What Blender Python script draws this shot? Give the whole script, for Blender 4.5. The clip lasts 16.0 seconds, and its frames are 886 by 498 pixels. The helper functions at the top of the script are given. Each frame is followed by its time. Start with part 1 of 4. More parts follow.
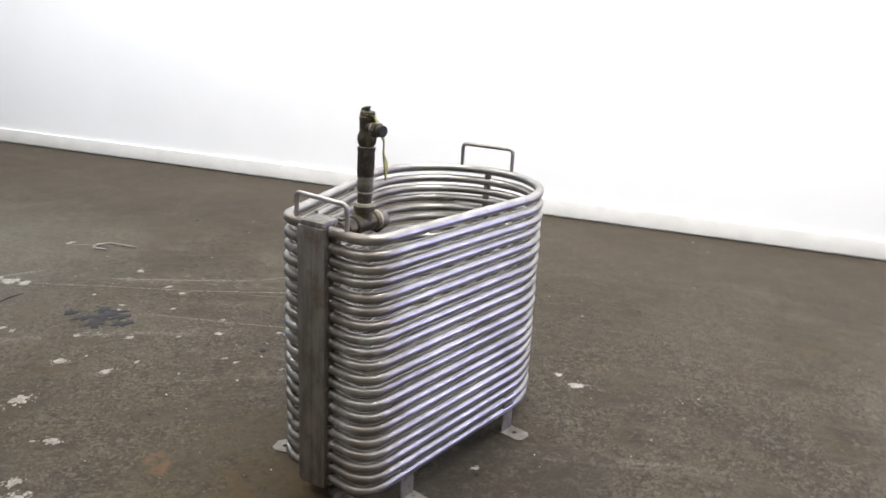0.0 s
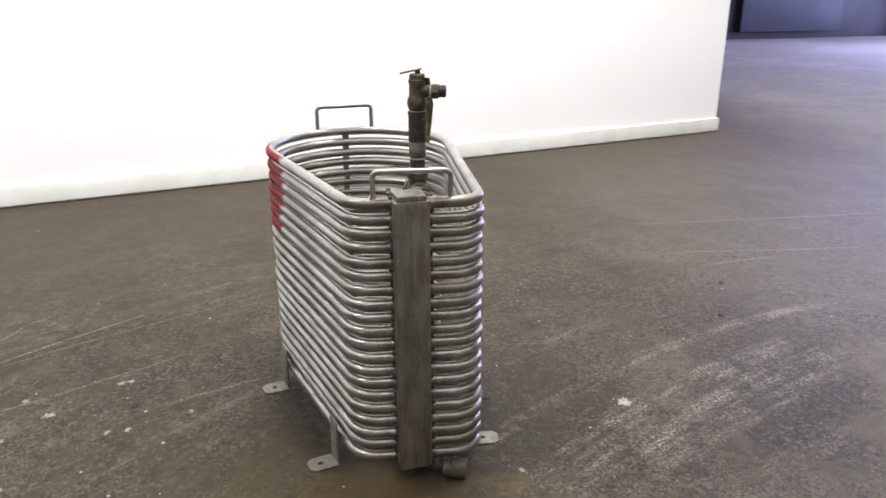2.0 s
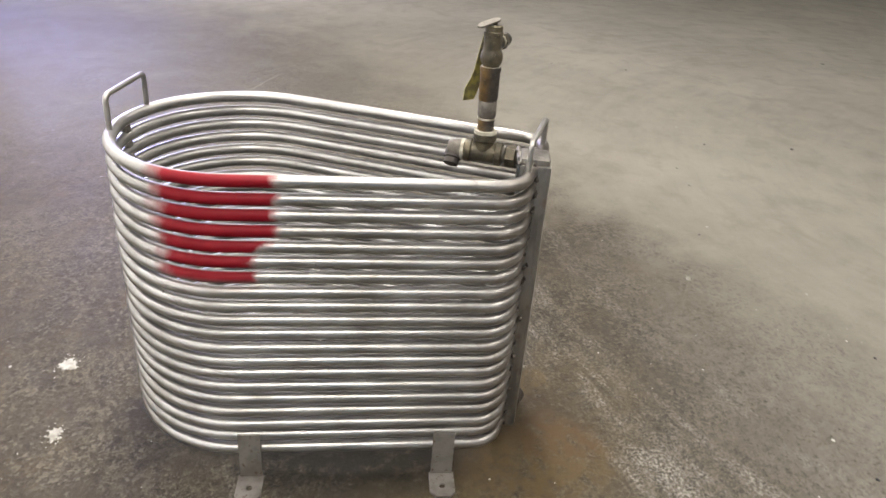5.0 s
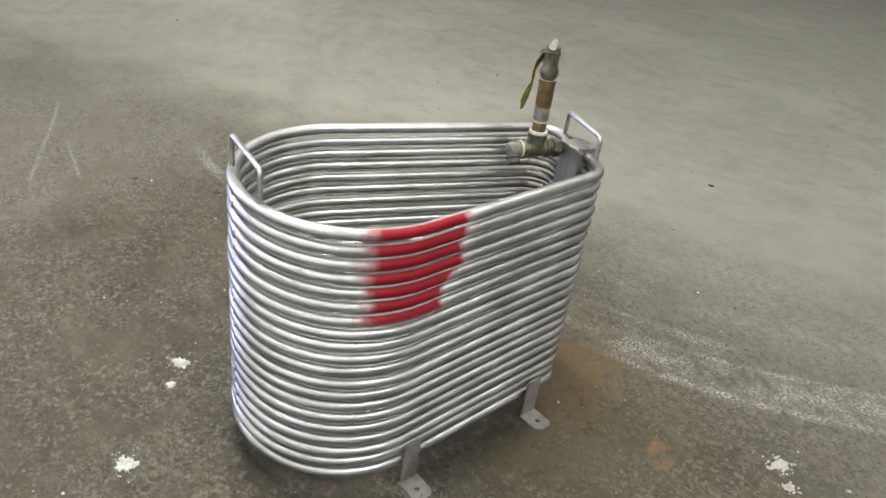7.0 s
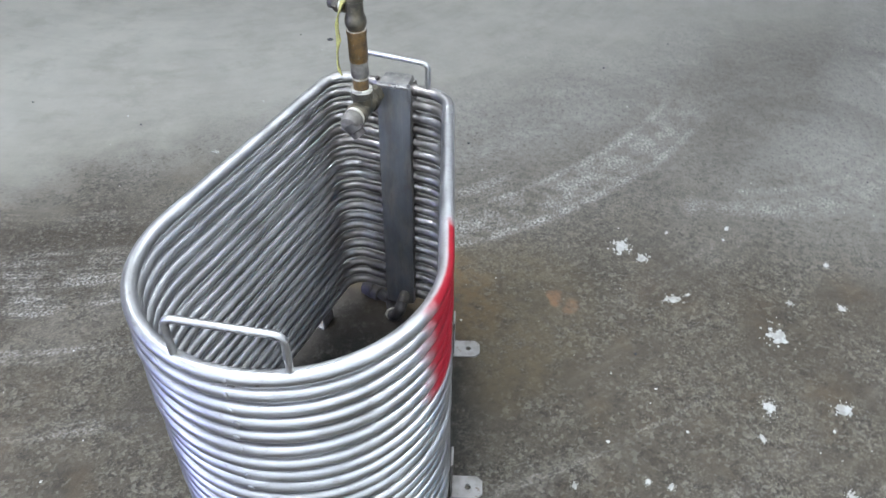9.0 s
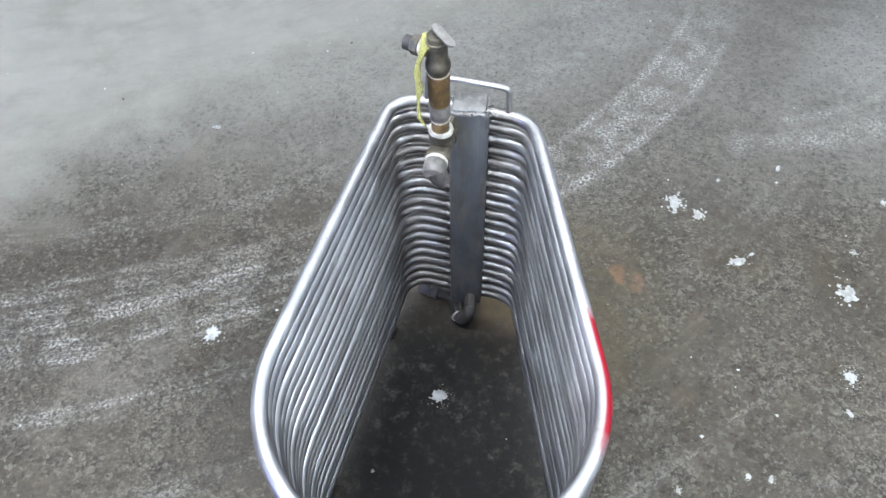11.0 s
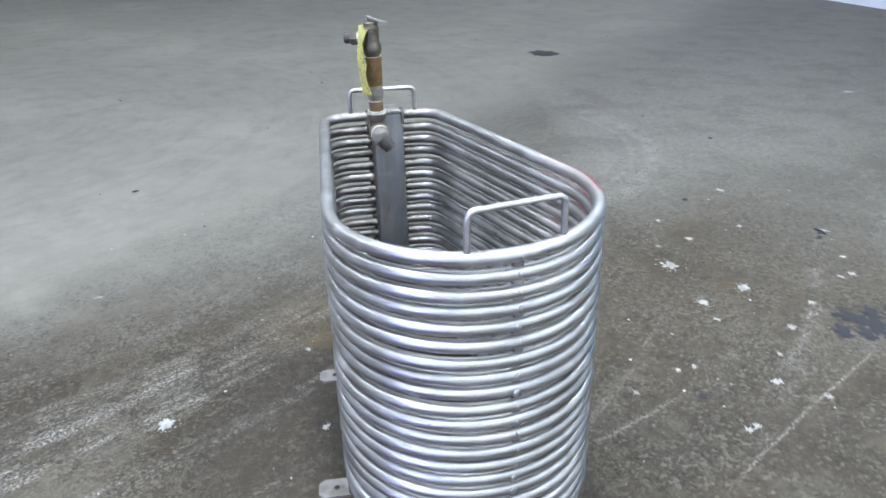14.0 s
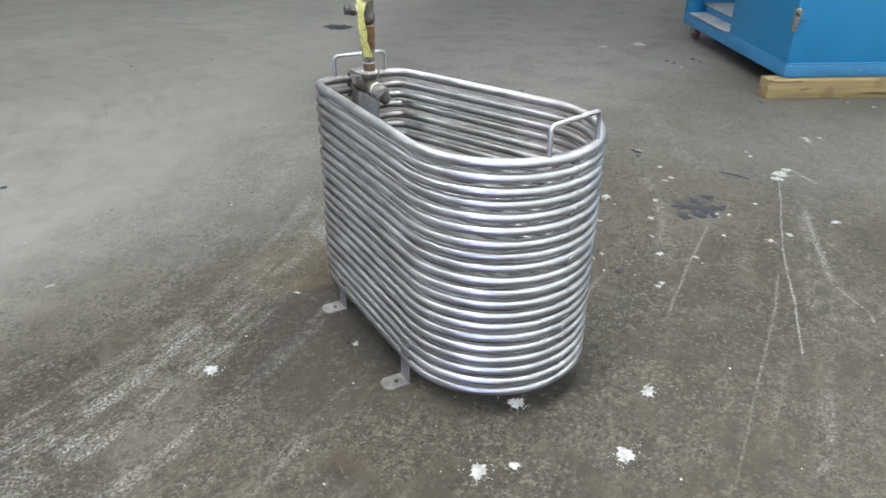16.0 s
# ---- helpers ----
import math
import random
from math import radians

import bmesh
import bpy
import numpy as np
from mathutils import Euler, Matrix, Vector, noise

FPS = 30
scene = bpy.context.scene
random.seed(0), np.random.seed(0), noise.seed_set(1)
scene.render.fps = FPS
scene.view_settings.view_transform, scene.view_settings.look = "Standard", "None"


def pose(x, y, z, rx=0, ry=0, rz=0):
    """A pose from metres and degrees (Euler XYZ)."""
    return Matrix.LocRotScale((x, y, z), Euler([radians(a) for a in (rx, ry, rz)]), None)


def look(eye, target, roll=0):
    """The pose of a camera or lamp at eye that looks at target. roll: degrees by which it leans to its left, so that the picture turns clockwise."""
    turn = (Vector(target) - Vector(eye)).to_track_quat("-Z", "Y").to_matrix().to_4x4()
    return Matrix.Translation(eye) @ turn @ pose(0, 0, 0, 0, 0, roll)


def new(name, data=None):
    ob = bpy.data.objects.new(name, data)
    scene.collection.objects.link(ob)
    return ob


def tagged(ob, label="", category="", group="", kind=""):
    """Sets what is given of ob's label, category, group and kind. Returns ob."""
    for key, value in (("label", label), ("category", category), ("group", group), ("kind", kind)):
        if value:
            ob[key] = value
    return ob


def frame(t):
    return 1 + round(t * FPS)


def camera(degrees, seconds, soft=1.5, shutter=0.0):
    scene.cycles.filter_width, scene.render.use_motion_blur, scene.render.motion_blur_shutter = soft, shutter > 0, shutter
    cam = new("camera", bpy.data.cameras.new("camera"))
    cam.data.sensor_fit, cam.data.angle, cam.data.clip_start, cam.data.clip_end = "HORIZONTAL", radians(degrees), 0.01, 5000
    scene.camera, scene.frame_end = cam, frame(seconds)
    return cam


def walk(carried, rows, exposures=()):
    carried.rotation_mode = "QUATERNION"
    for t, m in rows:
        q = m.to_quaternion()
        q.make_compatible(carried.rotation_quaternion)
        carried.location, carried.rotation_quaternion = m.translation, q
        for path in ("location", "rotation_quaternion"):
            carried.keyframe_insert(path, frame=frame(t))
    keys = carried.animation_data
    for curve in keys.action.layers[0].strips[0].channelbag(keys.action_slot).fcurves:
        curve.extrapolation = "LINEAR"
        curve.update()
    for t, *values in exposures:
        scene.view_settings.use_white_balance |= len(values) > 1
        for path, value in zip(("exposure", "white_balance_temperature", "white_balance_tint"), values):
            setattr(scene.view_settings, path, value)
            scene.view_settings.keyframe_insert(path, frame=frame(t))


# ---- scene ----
cam = camera(62.0, 16.0, shutter=0.25)
PATH = [
    (0, (0.755, -1.245, 0.874), (-0.152, 0.43, 0.28), 2.95),
    (0.5, (0.464, -1.36, 0.88), (-0.093, 0.438, 0.204), 1.5),
    (1, (0.216, -1.444, 0.888), (0.101, 0.446, 0.245), 4.3),
    (1.5, (-0.026, -1.478, 0.872), (0.135, 0.396, 0.194), 2.5),
    (2, (-0.269, -1.402, 0.855), (0.262, 0.406, 0.182), -0.1),
    (2.5, (-0.488, -1.337, 0.857), (0.39, 0.327, 0.178), 4.1),
    (3, (-0.727, -1.187, 0.873), (0.629, 0.111, 0.182), 5.9),
    (3.5, (-0.954, -0.952, 0.887), (0.647, -0.049, 0.099), 7.1),
    (4, (-1.002, -0.708, 0.873), (0.658, 0.055, 0.059), 5.8),
    (4.2, (-1.021, -0.614, 0.882), (0.665, 0.056, 0.041), 5.0),
    (6.5, (-1.077, 0.433, 1.026), (0.457, -0.372, 0.026), 8.2),
    (7, (-0.983, 0.622, 1.051), (0.459, -0.317, 0.032), 8.5),
    (7.5, (-0.859, 0.727, 1.03), (0.39, -0.434, -0.015), 8.4),
    (8, (-0.666, 0.874, 1.056), (0.224, -0.593, 0.029), 6.2),
    (10.5, (-0.072, 0.582, 1.244), (0.076, -0.582, -0.375), -1.7),
    (11, (-0.058, 0.546, 1.276), (0.092, -0.665, -0.309), -1.3),
    (11.5, (-0.054, 0.545, 1.27), (0.106, -0.647, -0.328), -1.9),
    (12, (-0.017, 0.585, 1.233), (0.094, -0.664, -0.324), -2.6),
    (12.5, (0.075, 0.695, 1.164), (0.076, -0.737, -0.232), -4.2),
    (13, (0.131, 0.835, 1.074), (0.004, -0.739, -0.154), -1.8),
    (13.5, (0.204, 0.957, 1.011), (-0.098, -0.756, 0.024), 0.5),
    (14, (0.335, 1.087, 0.926), (-0.218, -0.621, 0.045), -1.5),
    (14.5, (0.476, 1.196, 0.917), (-0.193, -0.464, 0.023), -0.3),
    (15, (0.651, 1.228, 0.909), (-0.204, -0.293, -0.069), 1.7),
    (15.5, (0.838, 1.17, 0.93), (-0.186, -0.295, 0.032), -0.5),
    (16, (0.95, 1.119, 0.974), (-0.194, -0.228, 0.036), 0.5),
]
EXPOSURES = [(0.0, -0.43, 6850, 11), (2.0, -0.43, 7000, 11), (2.5, -0.42, 7000, 11), (3.0, -0.14, 7200, 12), (3.5, -0.06, 7250, 12), (4.2, -0.08, 7250, 12), (6.5, -0.08, 7300, 9), (7.0, -0.05, 6700, 4), (7.5, -0.07, 6200, 6), (8.0, -0.05, 5700, 7), (10.5, 0.28, 5600, 8), (11.5, 0.33, 5550, 8), (12.5, 0.52, 5550, 8), (13.0, 0.52, 5550, 8), (13.5, 0.42, 5600, 8), (14.0, 0.2, 5600, 7), (14.5, 0.15, 5600, 6), (15.0, 0.12, 5900, 5), (16.0, 0.10, 6050, 5)]
walk(cam, [(t, look(eye, target, roll)) for t, eye, target, roll in PATH], EXPOSURES)

# ---- world and lights ----
world = bpy.data.worlds.new("world")
scene.world = world
world.use_nodes = True
wt = world.node_tree
sky = wt.nodes.new("ShaderNodeTexSky")
sky.sky_type, sky.sun_disc = "NISHITA", False
sky.sun_elevation, sky.sun_rotation = radians(40), radians(60)
wt.links.new(sky.outputs[0], wt.nodes["Background"].inputs[0])
wt.nodes["Background"].inputs[1].default_value = 0.1


def area_lamp(name, m, width, height, watts, colour):
    data = bpy.data.lights.new(name, "AREA")
    data.shape, data.size, data.size_y, data.energy, data.color = "RECTANGLE", width, height, watts, colour
    ob = new(name, data)
    ob.matrix_world = m
    return ob


# unseen lamps assumed under the ceiling; the two tipped ones whiten the wall
for lx, ly, tip, lw in [(-2.9, -0.4, 52, 230), (0.9, 0.2, 52, 345), (-0.6, -2.8, 0, 85), (3.2, -1.8, 0, 75), (5.2, 2.4, 0, 115), (-3.4, -4.8, 0, 50), (2.6, -5.6, 0, 70)]:
    area_lamp("assumed_ceiling_light", pose(lx, ly, 3.85, tip, 0, 9), 2.4, 0.35, lw, (0.97, 0.985, 1.0))
# daylight through the open loading door
area_lamp("door_daylight", look((10.3, 6.9, 2.3), (6.2, 2.4, 0.2)), 3.0, 2.6, 760, (0.44, 0.46, 1.0))

# ---- materials ----
def material(name):
    mat = bpy.data.materials.new(name)
    mat.use_nodes = True
    return mat, mat.node_tree, mat.node_tree.nodes["Principled BSDF"]


class Net:
    """Short ways to chain shader nodes."""

    def __init__(self, tree):
        self.t = tree
        self.pos = tree.nodes.new("ShaderNodeNewGeometry")

    def put(self, sock, v):
        if isinstance(v, bpy.types.NodeSocket):
            self.t.links.new(v, sock)
        else:
            sock.default_value = v

    def math(self, op, a, b=0.0, c=0.0, clamp=False):
        n = self.t.nodes.new("ShaderNodeMath")
        n.operation, n.use_clamp = op, clamp
        for s, v in zip(n.inputs, (a, b, c)):
            self.put(s, v)
        return n.outputs[0]

    def vec(self, op, a, b=(0, 0, 0), out=0):
        n = self.t.nodes.new("ShaderNodeVectorMath")
        n.operation = op
        self.put(n.inputs[0], a)
        self.put(n.inputs[1], b)
        return n.outputs[out]

    def noise(self, where, scale, detail=4.0, rough=0.55, colour=False, warp=0.0):
        n = self.t.nodes.new("ShaderNodeTexNoise")
        self.put(n.inputs["Vector"], where)
        for k, v in (("Scale", scale), ("Detail", detail), ("Roughness", rough), ("Distortion", warp)):
            n.inputs[k].default_value = v
        return n.outputs["Color" if colour else "Fac"]

    def step(self, v, lo, hi, a=0.0, b=1.0):
        n = self.t.nodes.new("ShaderNodeMapRange")
        n.interpolation_type = "SMOOTHSTEP"
        for s, x in zip(n.inputs, (v, lo, hi, a, b)):
            self.put(s, x)
        return n.outputs[0]

    def mix_value(self, amount, a, b):
        """A plain number between a and b."""
        return self.math("ADD", self.math("MULTIPLY", a, self.math("SUBTRACT", 1.0, amount)), self.math("MULTIPLY", b, amount))

    def mix(self, fac, a, b):
        n = self.t.nodes.new("ShaderNodeMix")
        n.data_type = "RGBA"
        self.put(n.inputs[0], fac)
        for s, v in ((n.inputs[6], a), (n.inputs[7], b)):
            self.put(s, v if isinstance(v, bpy.types.NodeSocket) else (*v, 1.0))
        return n.outputs[2]

    def scaled(self, where, s):
        n = self.t.nodes.new("ShaderNodeMapping")
        self.put(n.inputs[0], where)
        n.inputs["Scale"].default_value = s
        return n.outputs[0]

    def xyz(self, where):
        n = self.t.nodes.new("ShaderNodeSeparateXYZ")
        self.put(n.inputs[0], where)
        return n.outputs

    def drift(self, where, scale, detail, rough):
        """Two unlike noises about zero, as a flat vector."""
        c = self.t.nodes.new("ShaderNodeCombineXYZ")
        for k in range(2):
            shifted = self.vec("ADD", where, (7.3 * k, 3.1 * k, 0))
            self.put(c.inputs[k], self.math("SUBTRACT", self.noise(shifted, scale, detail, rough), 0.5))
        return c.outputs[0]

    def cell_tint(self, where, scale):
        """A random number for each grain of a given size."""
        v = self.t.nodes.new("ShaderNodeTexVoronoi")
        self.put(v.inputs["Vector"], where)
        v.inputs["Scale"].default_value = scale
        c = self.t.nodes.new("ShaderNodeSeparateColor")
        self.put(c.inputs[0], v.outputs["Color"])
        return c.outputs[0]

    def bump(self, height, strength, distance, bsdf):
        n = self.t.nodes.new("ShaderNodeBump")
        n.inputs["Strength"].default_value, n.inputs["Distance"].default_value = strength, distance
        self.put(n.inputs["Height"], height)
        self.t.links.new(n.outputs[0], bsdf.inputs["Normal"])


def painted(name, a, b, rough=0.5, metal=0.0, scale=6.0, bump=0.2, grain=60.0, spots=None, spot_at=0.62, dust=0.35):
    """Two tones that drift into one another, fine grain, and worn spots of a third tone."""
    mat, tree, bsdf = material(name)
    n = Net(tree)
    where = n.pos.outputs["Position"]
    broad = n.noise(where, scale)
    fine = n.noise(where, grain, 3)
    col = n.mix(n.step(broad, 0.35, 0.65), a, b)
    col = n.mix(n.math("MULTIPLY", n.step(fine, 0.5, 0.75), dust), col, tuple(0.6 * x for x in a))
    if spots:
        worn = n.noise(where, scale * 5, 6, 0.65)
        col = n.mix(n.step(worn, spot_at, spot_at + 0.06), col, spots)
    n.put(bsdf.inputs["Base Color"], col)
    n.put(bsdf.inputs["Roughness"], n.math("ADD", rough - 0.1, n.math("MULTIPLY", broad, 0.2)))
    bsdf.inputs["Metallic"].default_value = metal
    n.bump(fine, bump, 0.002, bsdf)
    return mat


def steel_tube():
    """Dull stainless tube with water stains, a dusty film and one sprayed red patch on the side wall."""
    mat, tree, bsdf = material("stainless_tube")
    n = Net(tree)
    where = n.pos.outputs["Position"]
    x, y, z = n.xyz(where)
    broad = n.noise(where, 9.0, 5)
    streak = n.noise(n.scaled(where, (14, 14, 90)), 1.0, 4)
    fine = n.noise(where, 420.0, 2)
    info = tree.nodes.new("ShaderNodeObjectInfo")
    col = n.mix(n.step(broad, 0.35, 0.7), (0.435, 0.427, 0.413), (0.288, 0.278, 0.263))
    col = n.mix(n.math("MULTIPLY", n.step(streak, 0.5, 0.7), 0.5), col, (0.22, 0.205, 0.185))
    col = n.mix(n.math("MULTIPLY", info.outputs["Random"], 0.35), col, (0.28, 0.265, 0.245))
    # narrow end painted browner for the dark floor and room it reflects
    end_shade = n.math("MULTIPLY", n.step(n.math("ADD", y, n.math("MULTIPLY", streak, 0.12)), -0.13, -0.24), n.step(n.noise(where, 18.0, 5, 0.65), 0.25, 0.6))
    col = n.mix(n.math("MULTIPLY", end_shade, 0.75), col, (0.20, 0.172, 0.145))
    # soot from the welds beside the header
    beside = n.math("MULTIPLY", n.step(n.math("ABSOLUTE", x), 0.075, 0.030), n.step(y, -0.262, -0.275))
    col = n.mix(n.math("MULTIPLY", n.math("MULTIPLY", beside, n.step(n.noise(where, 45.0, 5, 0.7), 0.36, 0.60)), 0.7), col, (0.060, 0.050, 0.040))
    pit = n.step(n.noise(where, 70.0, 3), 0.72, 0.78)
    grime = n.step(n.noise(n.scaled(where, (60, 60, 160)), 1.0, 5, 0.65), 0.56, 0.74)
    col = n.mix(n.math("MULTIPLY", grime, 0.55), col, (0.15, 0.13, 0.11))
    col = n.mix(n.math("MULTIPLY", pit, 0.6), col, (0.12, 0.09, 0.07))
    film = n.math("MULTIPLY", n.step(n.noise(where, 22.0, 5, 0.6), 0.42, 0.78), 0.34)
    # sprayed patch: soft edges, wider at the top
    wob = n.math("MULTIPLY", n.math("SUBTRACT", n.noise(where, 28.0, 4), 0.5), 0.05)
    ye = n.math("ADD", y, wob)
    low_edge = n.math("ADD", 0.056, n.math("MULTIPLY", n.step(z, 0.45, 0.41), 0.036))
    patch = n.math("MULTIPLY", n.step(ye, 0.246, 0.206), n.step(n.math("SUBTRACT", ye, low_edge), -0.008, 0.010))
    patch = n.math("MULTIPLY", patch, n.step(z, 0.354, 0.380))
    nx, ny, nz = n.xyz(n.pos.outputs["Normal"])
    patch = n.math("MULTIPLY", patch, n.step(n.math("ADD", nx, n.math("MULTIPLY", nz, -0.1)), 0.0, -0.45, 0.10, 1.0))
    patch = n.math("MULTIPLY", patch, n.step(x, 0.0, -0.05), clamp=True)
    red = n.mix(n.noise(where, 40.0, 3), (0.205, 0.0028, 0.0085), (0.145, 0.003, 0.0085))
    n.put(bsdf.inputs["Base Color"], n.mix(patch, col, red))
    metal = n.math("SUBTRACT", n.math("SUBTRACT", n.math("SUBTRACT", 0.96, film), patch), n.math("MULTIPLY", grime, 0.3), clamp=True)
    n.put(bsdf.inputs["Metallic"], metal)
    rough = n.math("ADD", 0.30, n.math("MULTIPLY", broad, 0.16))
    n.put(bsdf.inputs["Roughness"], n.math("ADD", rough, n.math("MULTIPLY", patch, 0.18)))
    n.put(bsdf.inputs["Specular IOR Level"], n.math("SUBTRACT", 0.5, n.math("MULTIPLY", patch, 0.3)))
    n.bump(n.math("ADD", fine, n.math("MULTIPLY", pit, -2.0)), 0.12, 0.0008, bsdf)
    return mat


def header_steel():
    """Mill-scaled box section: dark grey with pale runs down it, rubbed edges and a brown smear."""
    mat, tree, bsdf = material("header_steel")
    n = Net(tree)
    where = n.pos.outputs["Position"]
    runs = n.noise(n.scaled(where, (75, 75, 5)), 1.0, 6, 0.62, warp=0.3)
    broad = n.noise(n.scaled(where, (40, 40, 14)), 1.0, 5, 0.6)
    fine = n.noise(where, 300.0, 3)
    col = n.mix(n.step(broad, 0.35, 0.65), (0.235, 0.218, 0.193), (0.142, 0.132, 0.116))
    col = n.mix(n.math("MULTIPLY", n.step(runs, 0.54, 0.72), 0.40), col, (0.36, 0.34, 0.305))
    col = n.mix(n.math("MULTIPLY", n.step(runs, 0.44, 0.28), 0.5), col, (0.075, 0.068, 0.062))
    col = n.mix(n.math("MULTIPLY", n.step(n.noise(where, 26.0, 5, 0.7), 0.54, 0.70), 0.6), col, (0.16, 0.105, 0.07))
    # bluish daylight painted onto the face turned into the coil
    x, y, z = n.xyz(where)
    inner = n.math("MULTIPLY", n.step(y, -0.276, -0.270), n.step(n.noise(n.scaled(where, (30, 30, 9)), 1.0, 5, 0.65), 0.30, 0.62))
    col = n.mix(n.math("MULTIPLY", inner, 0.6), col, (0.150, 0.165, 0.195))
    n.put(bsdf.inputs["Base Color"], col)
    n.put(bsdf.inputs["Roughness"], n.math("ADD", 0.32, n.math("MULTIPLY", broad, 0.25)))
    bsdf.inputs["Metallic"].default_value = 0.7
    n.bump(n.math("ADD", fine, n.math("MULTIPLY", runs, 0.5)), 0.25, 0.001, bsdf)
    return mat


def rust_pipe():
    """Pipe gone ochre with rust on its lit side, painted dull grey-brown on its shaded side, with a rubbed paler patch
    here and there.
    """
    mat, tree, bsdf = material("rusty_pipe")
    n = Net(tree)
    where = n.pos.outputs["Position"]
    x, y, z = n.xyz(where)
    broad = n.noise(where, 55.0, 5, 0.65)
    fine = n.noise(where, 240.0, 3)
    grey = n.mix(n.step(broad, 0.35, 0.65), (0.062, 0.052, 0.042), (0.034, 0.028, 0.023))
    ochre = n.mix(n.step(broad, 0.35, 0.65), (0.145, 0.082, 0.020), (0.060, 0.038, 0.018))
    # ochre only on the +y side; the shaded -y side is painted darker
    lit_side_rust = n.step(n.math("ADD", y, n.math("MULTIPLY", n.math("SUBTRACT", broad, 0.5), 0.02)), -0.2165, -0.2050)
    col = n.mix(lit_side_rust, grey, ochre)
    col = n.mix(n.math("MULTIPLY", n.step(n.noise(where, 150.0, 4), 0.60, 0.70), 0.5), col, (0.17, 0.14, 0.095))
    n.put(bsdf.inputs["Base Color"], col)
    n.put(bsdf.inputs["Roughness"], n.math("ADD", 0.5, n.math("MULTIPLY", broad, 0.25)))
    bsdf.inputs["Metallic"].default_value = 0.25
    n.bump(fine, 0.4, 0.002, bsdf)
    return mat


def concrete_floor():
    """Worn factory concrete: a smooth pale trodden field, a rough dark stained one, wheel tracks, chalky scrapes, rust."""
    mat, tree, bsdf = material("worn_concrete")
    n = Net(tree)
    where = n.pos.outputs["Position"]
    flat = n.vec("MULTIPLY", where, (1, 1, 0))
    x, y, z = n.xyz(where)
    warp = n.vec("SCALE", n.drift(flat, 2.2, 4, 0.6))
    warp.node.inputs["Scale"].default_value = 0.55
    w = n.vec("ADD", flat, n.vec("MULTIPLY", warp, (1, 1, 0)))
    wx, wy, wz = n.xyz(w)
    coarse = n.noise(flat, 1.3, 5, 0.6)
    mid = n.noise(flat, 9.0, 8, 0.68)
    fine = n.noise(flat, 42.0, 9, 0.75)
    grit = n.noise(flat, 180.0, 6, 0.75)
    # wheels have swept round one far centre: rings of wear about it
    px, py, _ = n.xyz(n.vec("SUBTRACT", n.vec("ADD", flat, n.vec("MULTIPLY", warp, (0.10, 0.10, 0))), (1.55, -2.59, 0)))
    ring = n.math("SQRT", n.math("ADD", n.math("MULTIPLY", px, px), n.math("MULTIPLY", py, py)))
    bearing = n.math("ARCTAN2", py, px)
    comb = tree.nodes.new("ShaderNodeCombineXYZ")
    n.put(comb.inputs[0], n.math("MULTIPLY", ring, 17.0))
    n.put(comb.inputs[1], n.math("MULTIPLY", bearing, 5.0))
    streak = n.noise(comb.outputs[0], 1.0, 8, 0.68)
    # pale field towards the loading side
    side = n.math("SUBTRACT", n.math("MULTIPLY", wx, 0.60), n.math("MULTIPLY", wy, 0.80))
    cloud = n.noise(flat, 4.6, 8, 0.66)
    edge = n.math("ADD", side, n.math("ADD", n.math("MULTIPLY", streak, 0.16), n.math("MULTIPLY", cloud, 0.30)))
    pale = n.math("ADD", n.math("MULTIPLY", n.step(edge, 1.00, 1.52), 0.50), n.math("MULTIPLY", n.step(edge, 0.98, 1.95), 0.50))
    pale = n.math("MULTIPLY", pale, n.step(n.math("ADD", n.math("MULTIPLY", x, -0.16), y), 1.45, 0.6))
    # worn halfway between the two on the way to the side bay
    between = n.math("MULTIPLY", n.math("MULTIPLY", n.step(wx, 0.75, 1.45), n.step(wy, -0.45, 0.20)), 0.8)
    pale = n.mix_value(between, pale, n.math("ADD", n.math("MULTIPLY", pale, 0.42), 0.30))
    # and all over the next bay
    next_bay = n.step(n.math("ADD", wx, n.math("MULTIPLY", cloud, 1.2)), 2.6, 4.8)
    pale = n.math("MAXIMUM", pale, n.math("MULTIPLY", next_bay, 1.0))
    # smooth dirty skin, and bare gritty concrete where wheels have worn it through
    dark = n.mix(n.step(coarse, 0.3, 0.7), (0.0471, 0.0378, 0.0257), (0.0294, 0.0234, 0.0157))
    dark = n.mix(n.math("MULTIPLY", n.step(mid, 0.40, 0.75), 0.7), dark, (0.0647, 0.0529, 0.0355))
    dark = n.mix(n.math("MULTIPLY", n.step(streak, 0.46, 0.72), 0.6), dark, (0.0824, 0.0688, 0.0477))
    dark = n.mix(n.math("MULTIPLY", n.step(n.noise(flat, 5.5, 7, 0.66), 0.50, 0.66), 0.45), dark, (0.0603, 0.0413, 0.0210))
    dark = n.mix(n.math("MULTIPLY", n.step(n.noise(flat, 19.0, 6, 0.7), 0.55, 0.38), 0.35), dark, (0.0205, 0.0165, 0.0111))
    track = n.step(n.math("ABSOLUTE", n.math("SUBTRACT", ring, 2.60)), 0.26, 0.12)
    patchy = n.step(n.noise(flat, 3.1, 6, 0.65), 0.38, 0.58)
    worn = n.math("MAXIMUM", n.math("MULTIPLY", track, 0.95), n.math("MULTIPLY", patchy, 0.9))
    bare = n.mix(n.step(fine, 0.40, 0.60), (0.0251, 0.0206, 0.0140), (0.0677, 0.0571, 0.0402))
    bare = n.mix(n.math("MULTIPLY", n.step(grit, 0.49, 0.60), 0.75), bare, (0.1360, 0.1184, 0.0874))
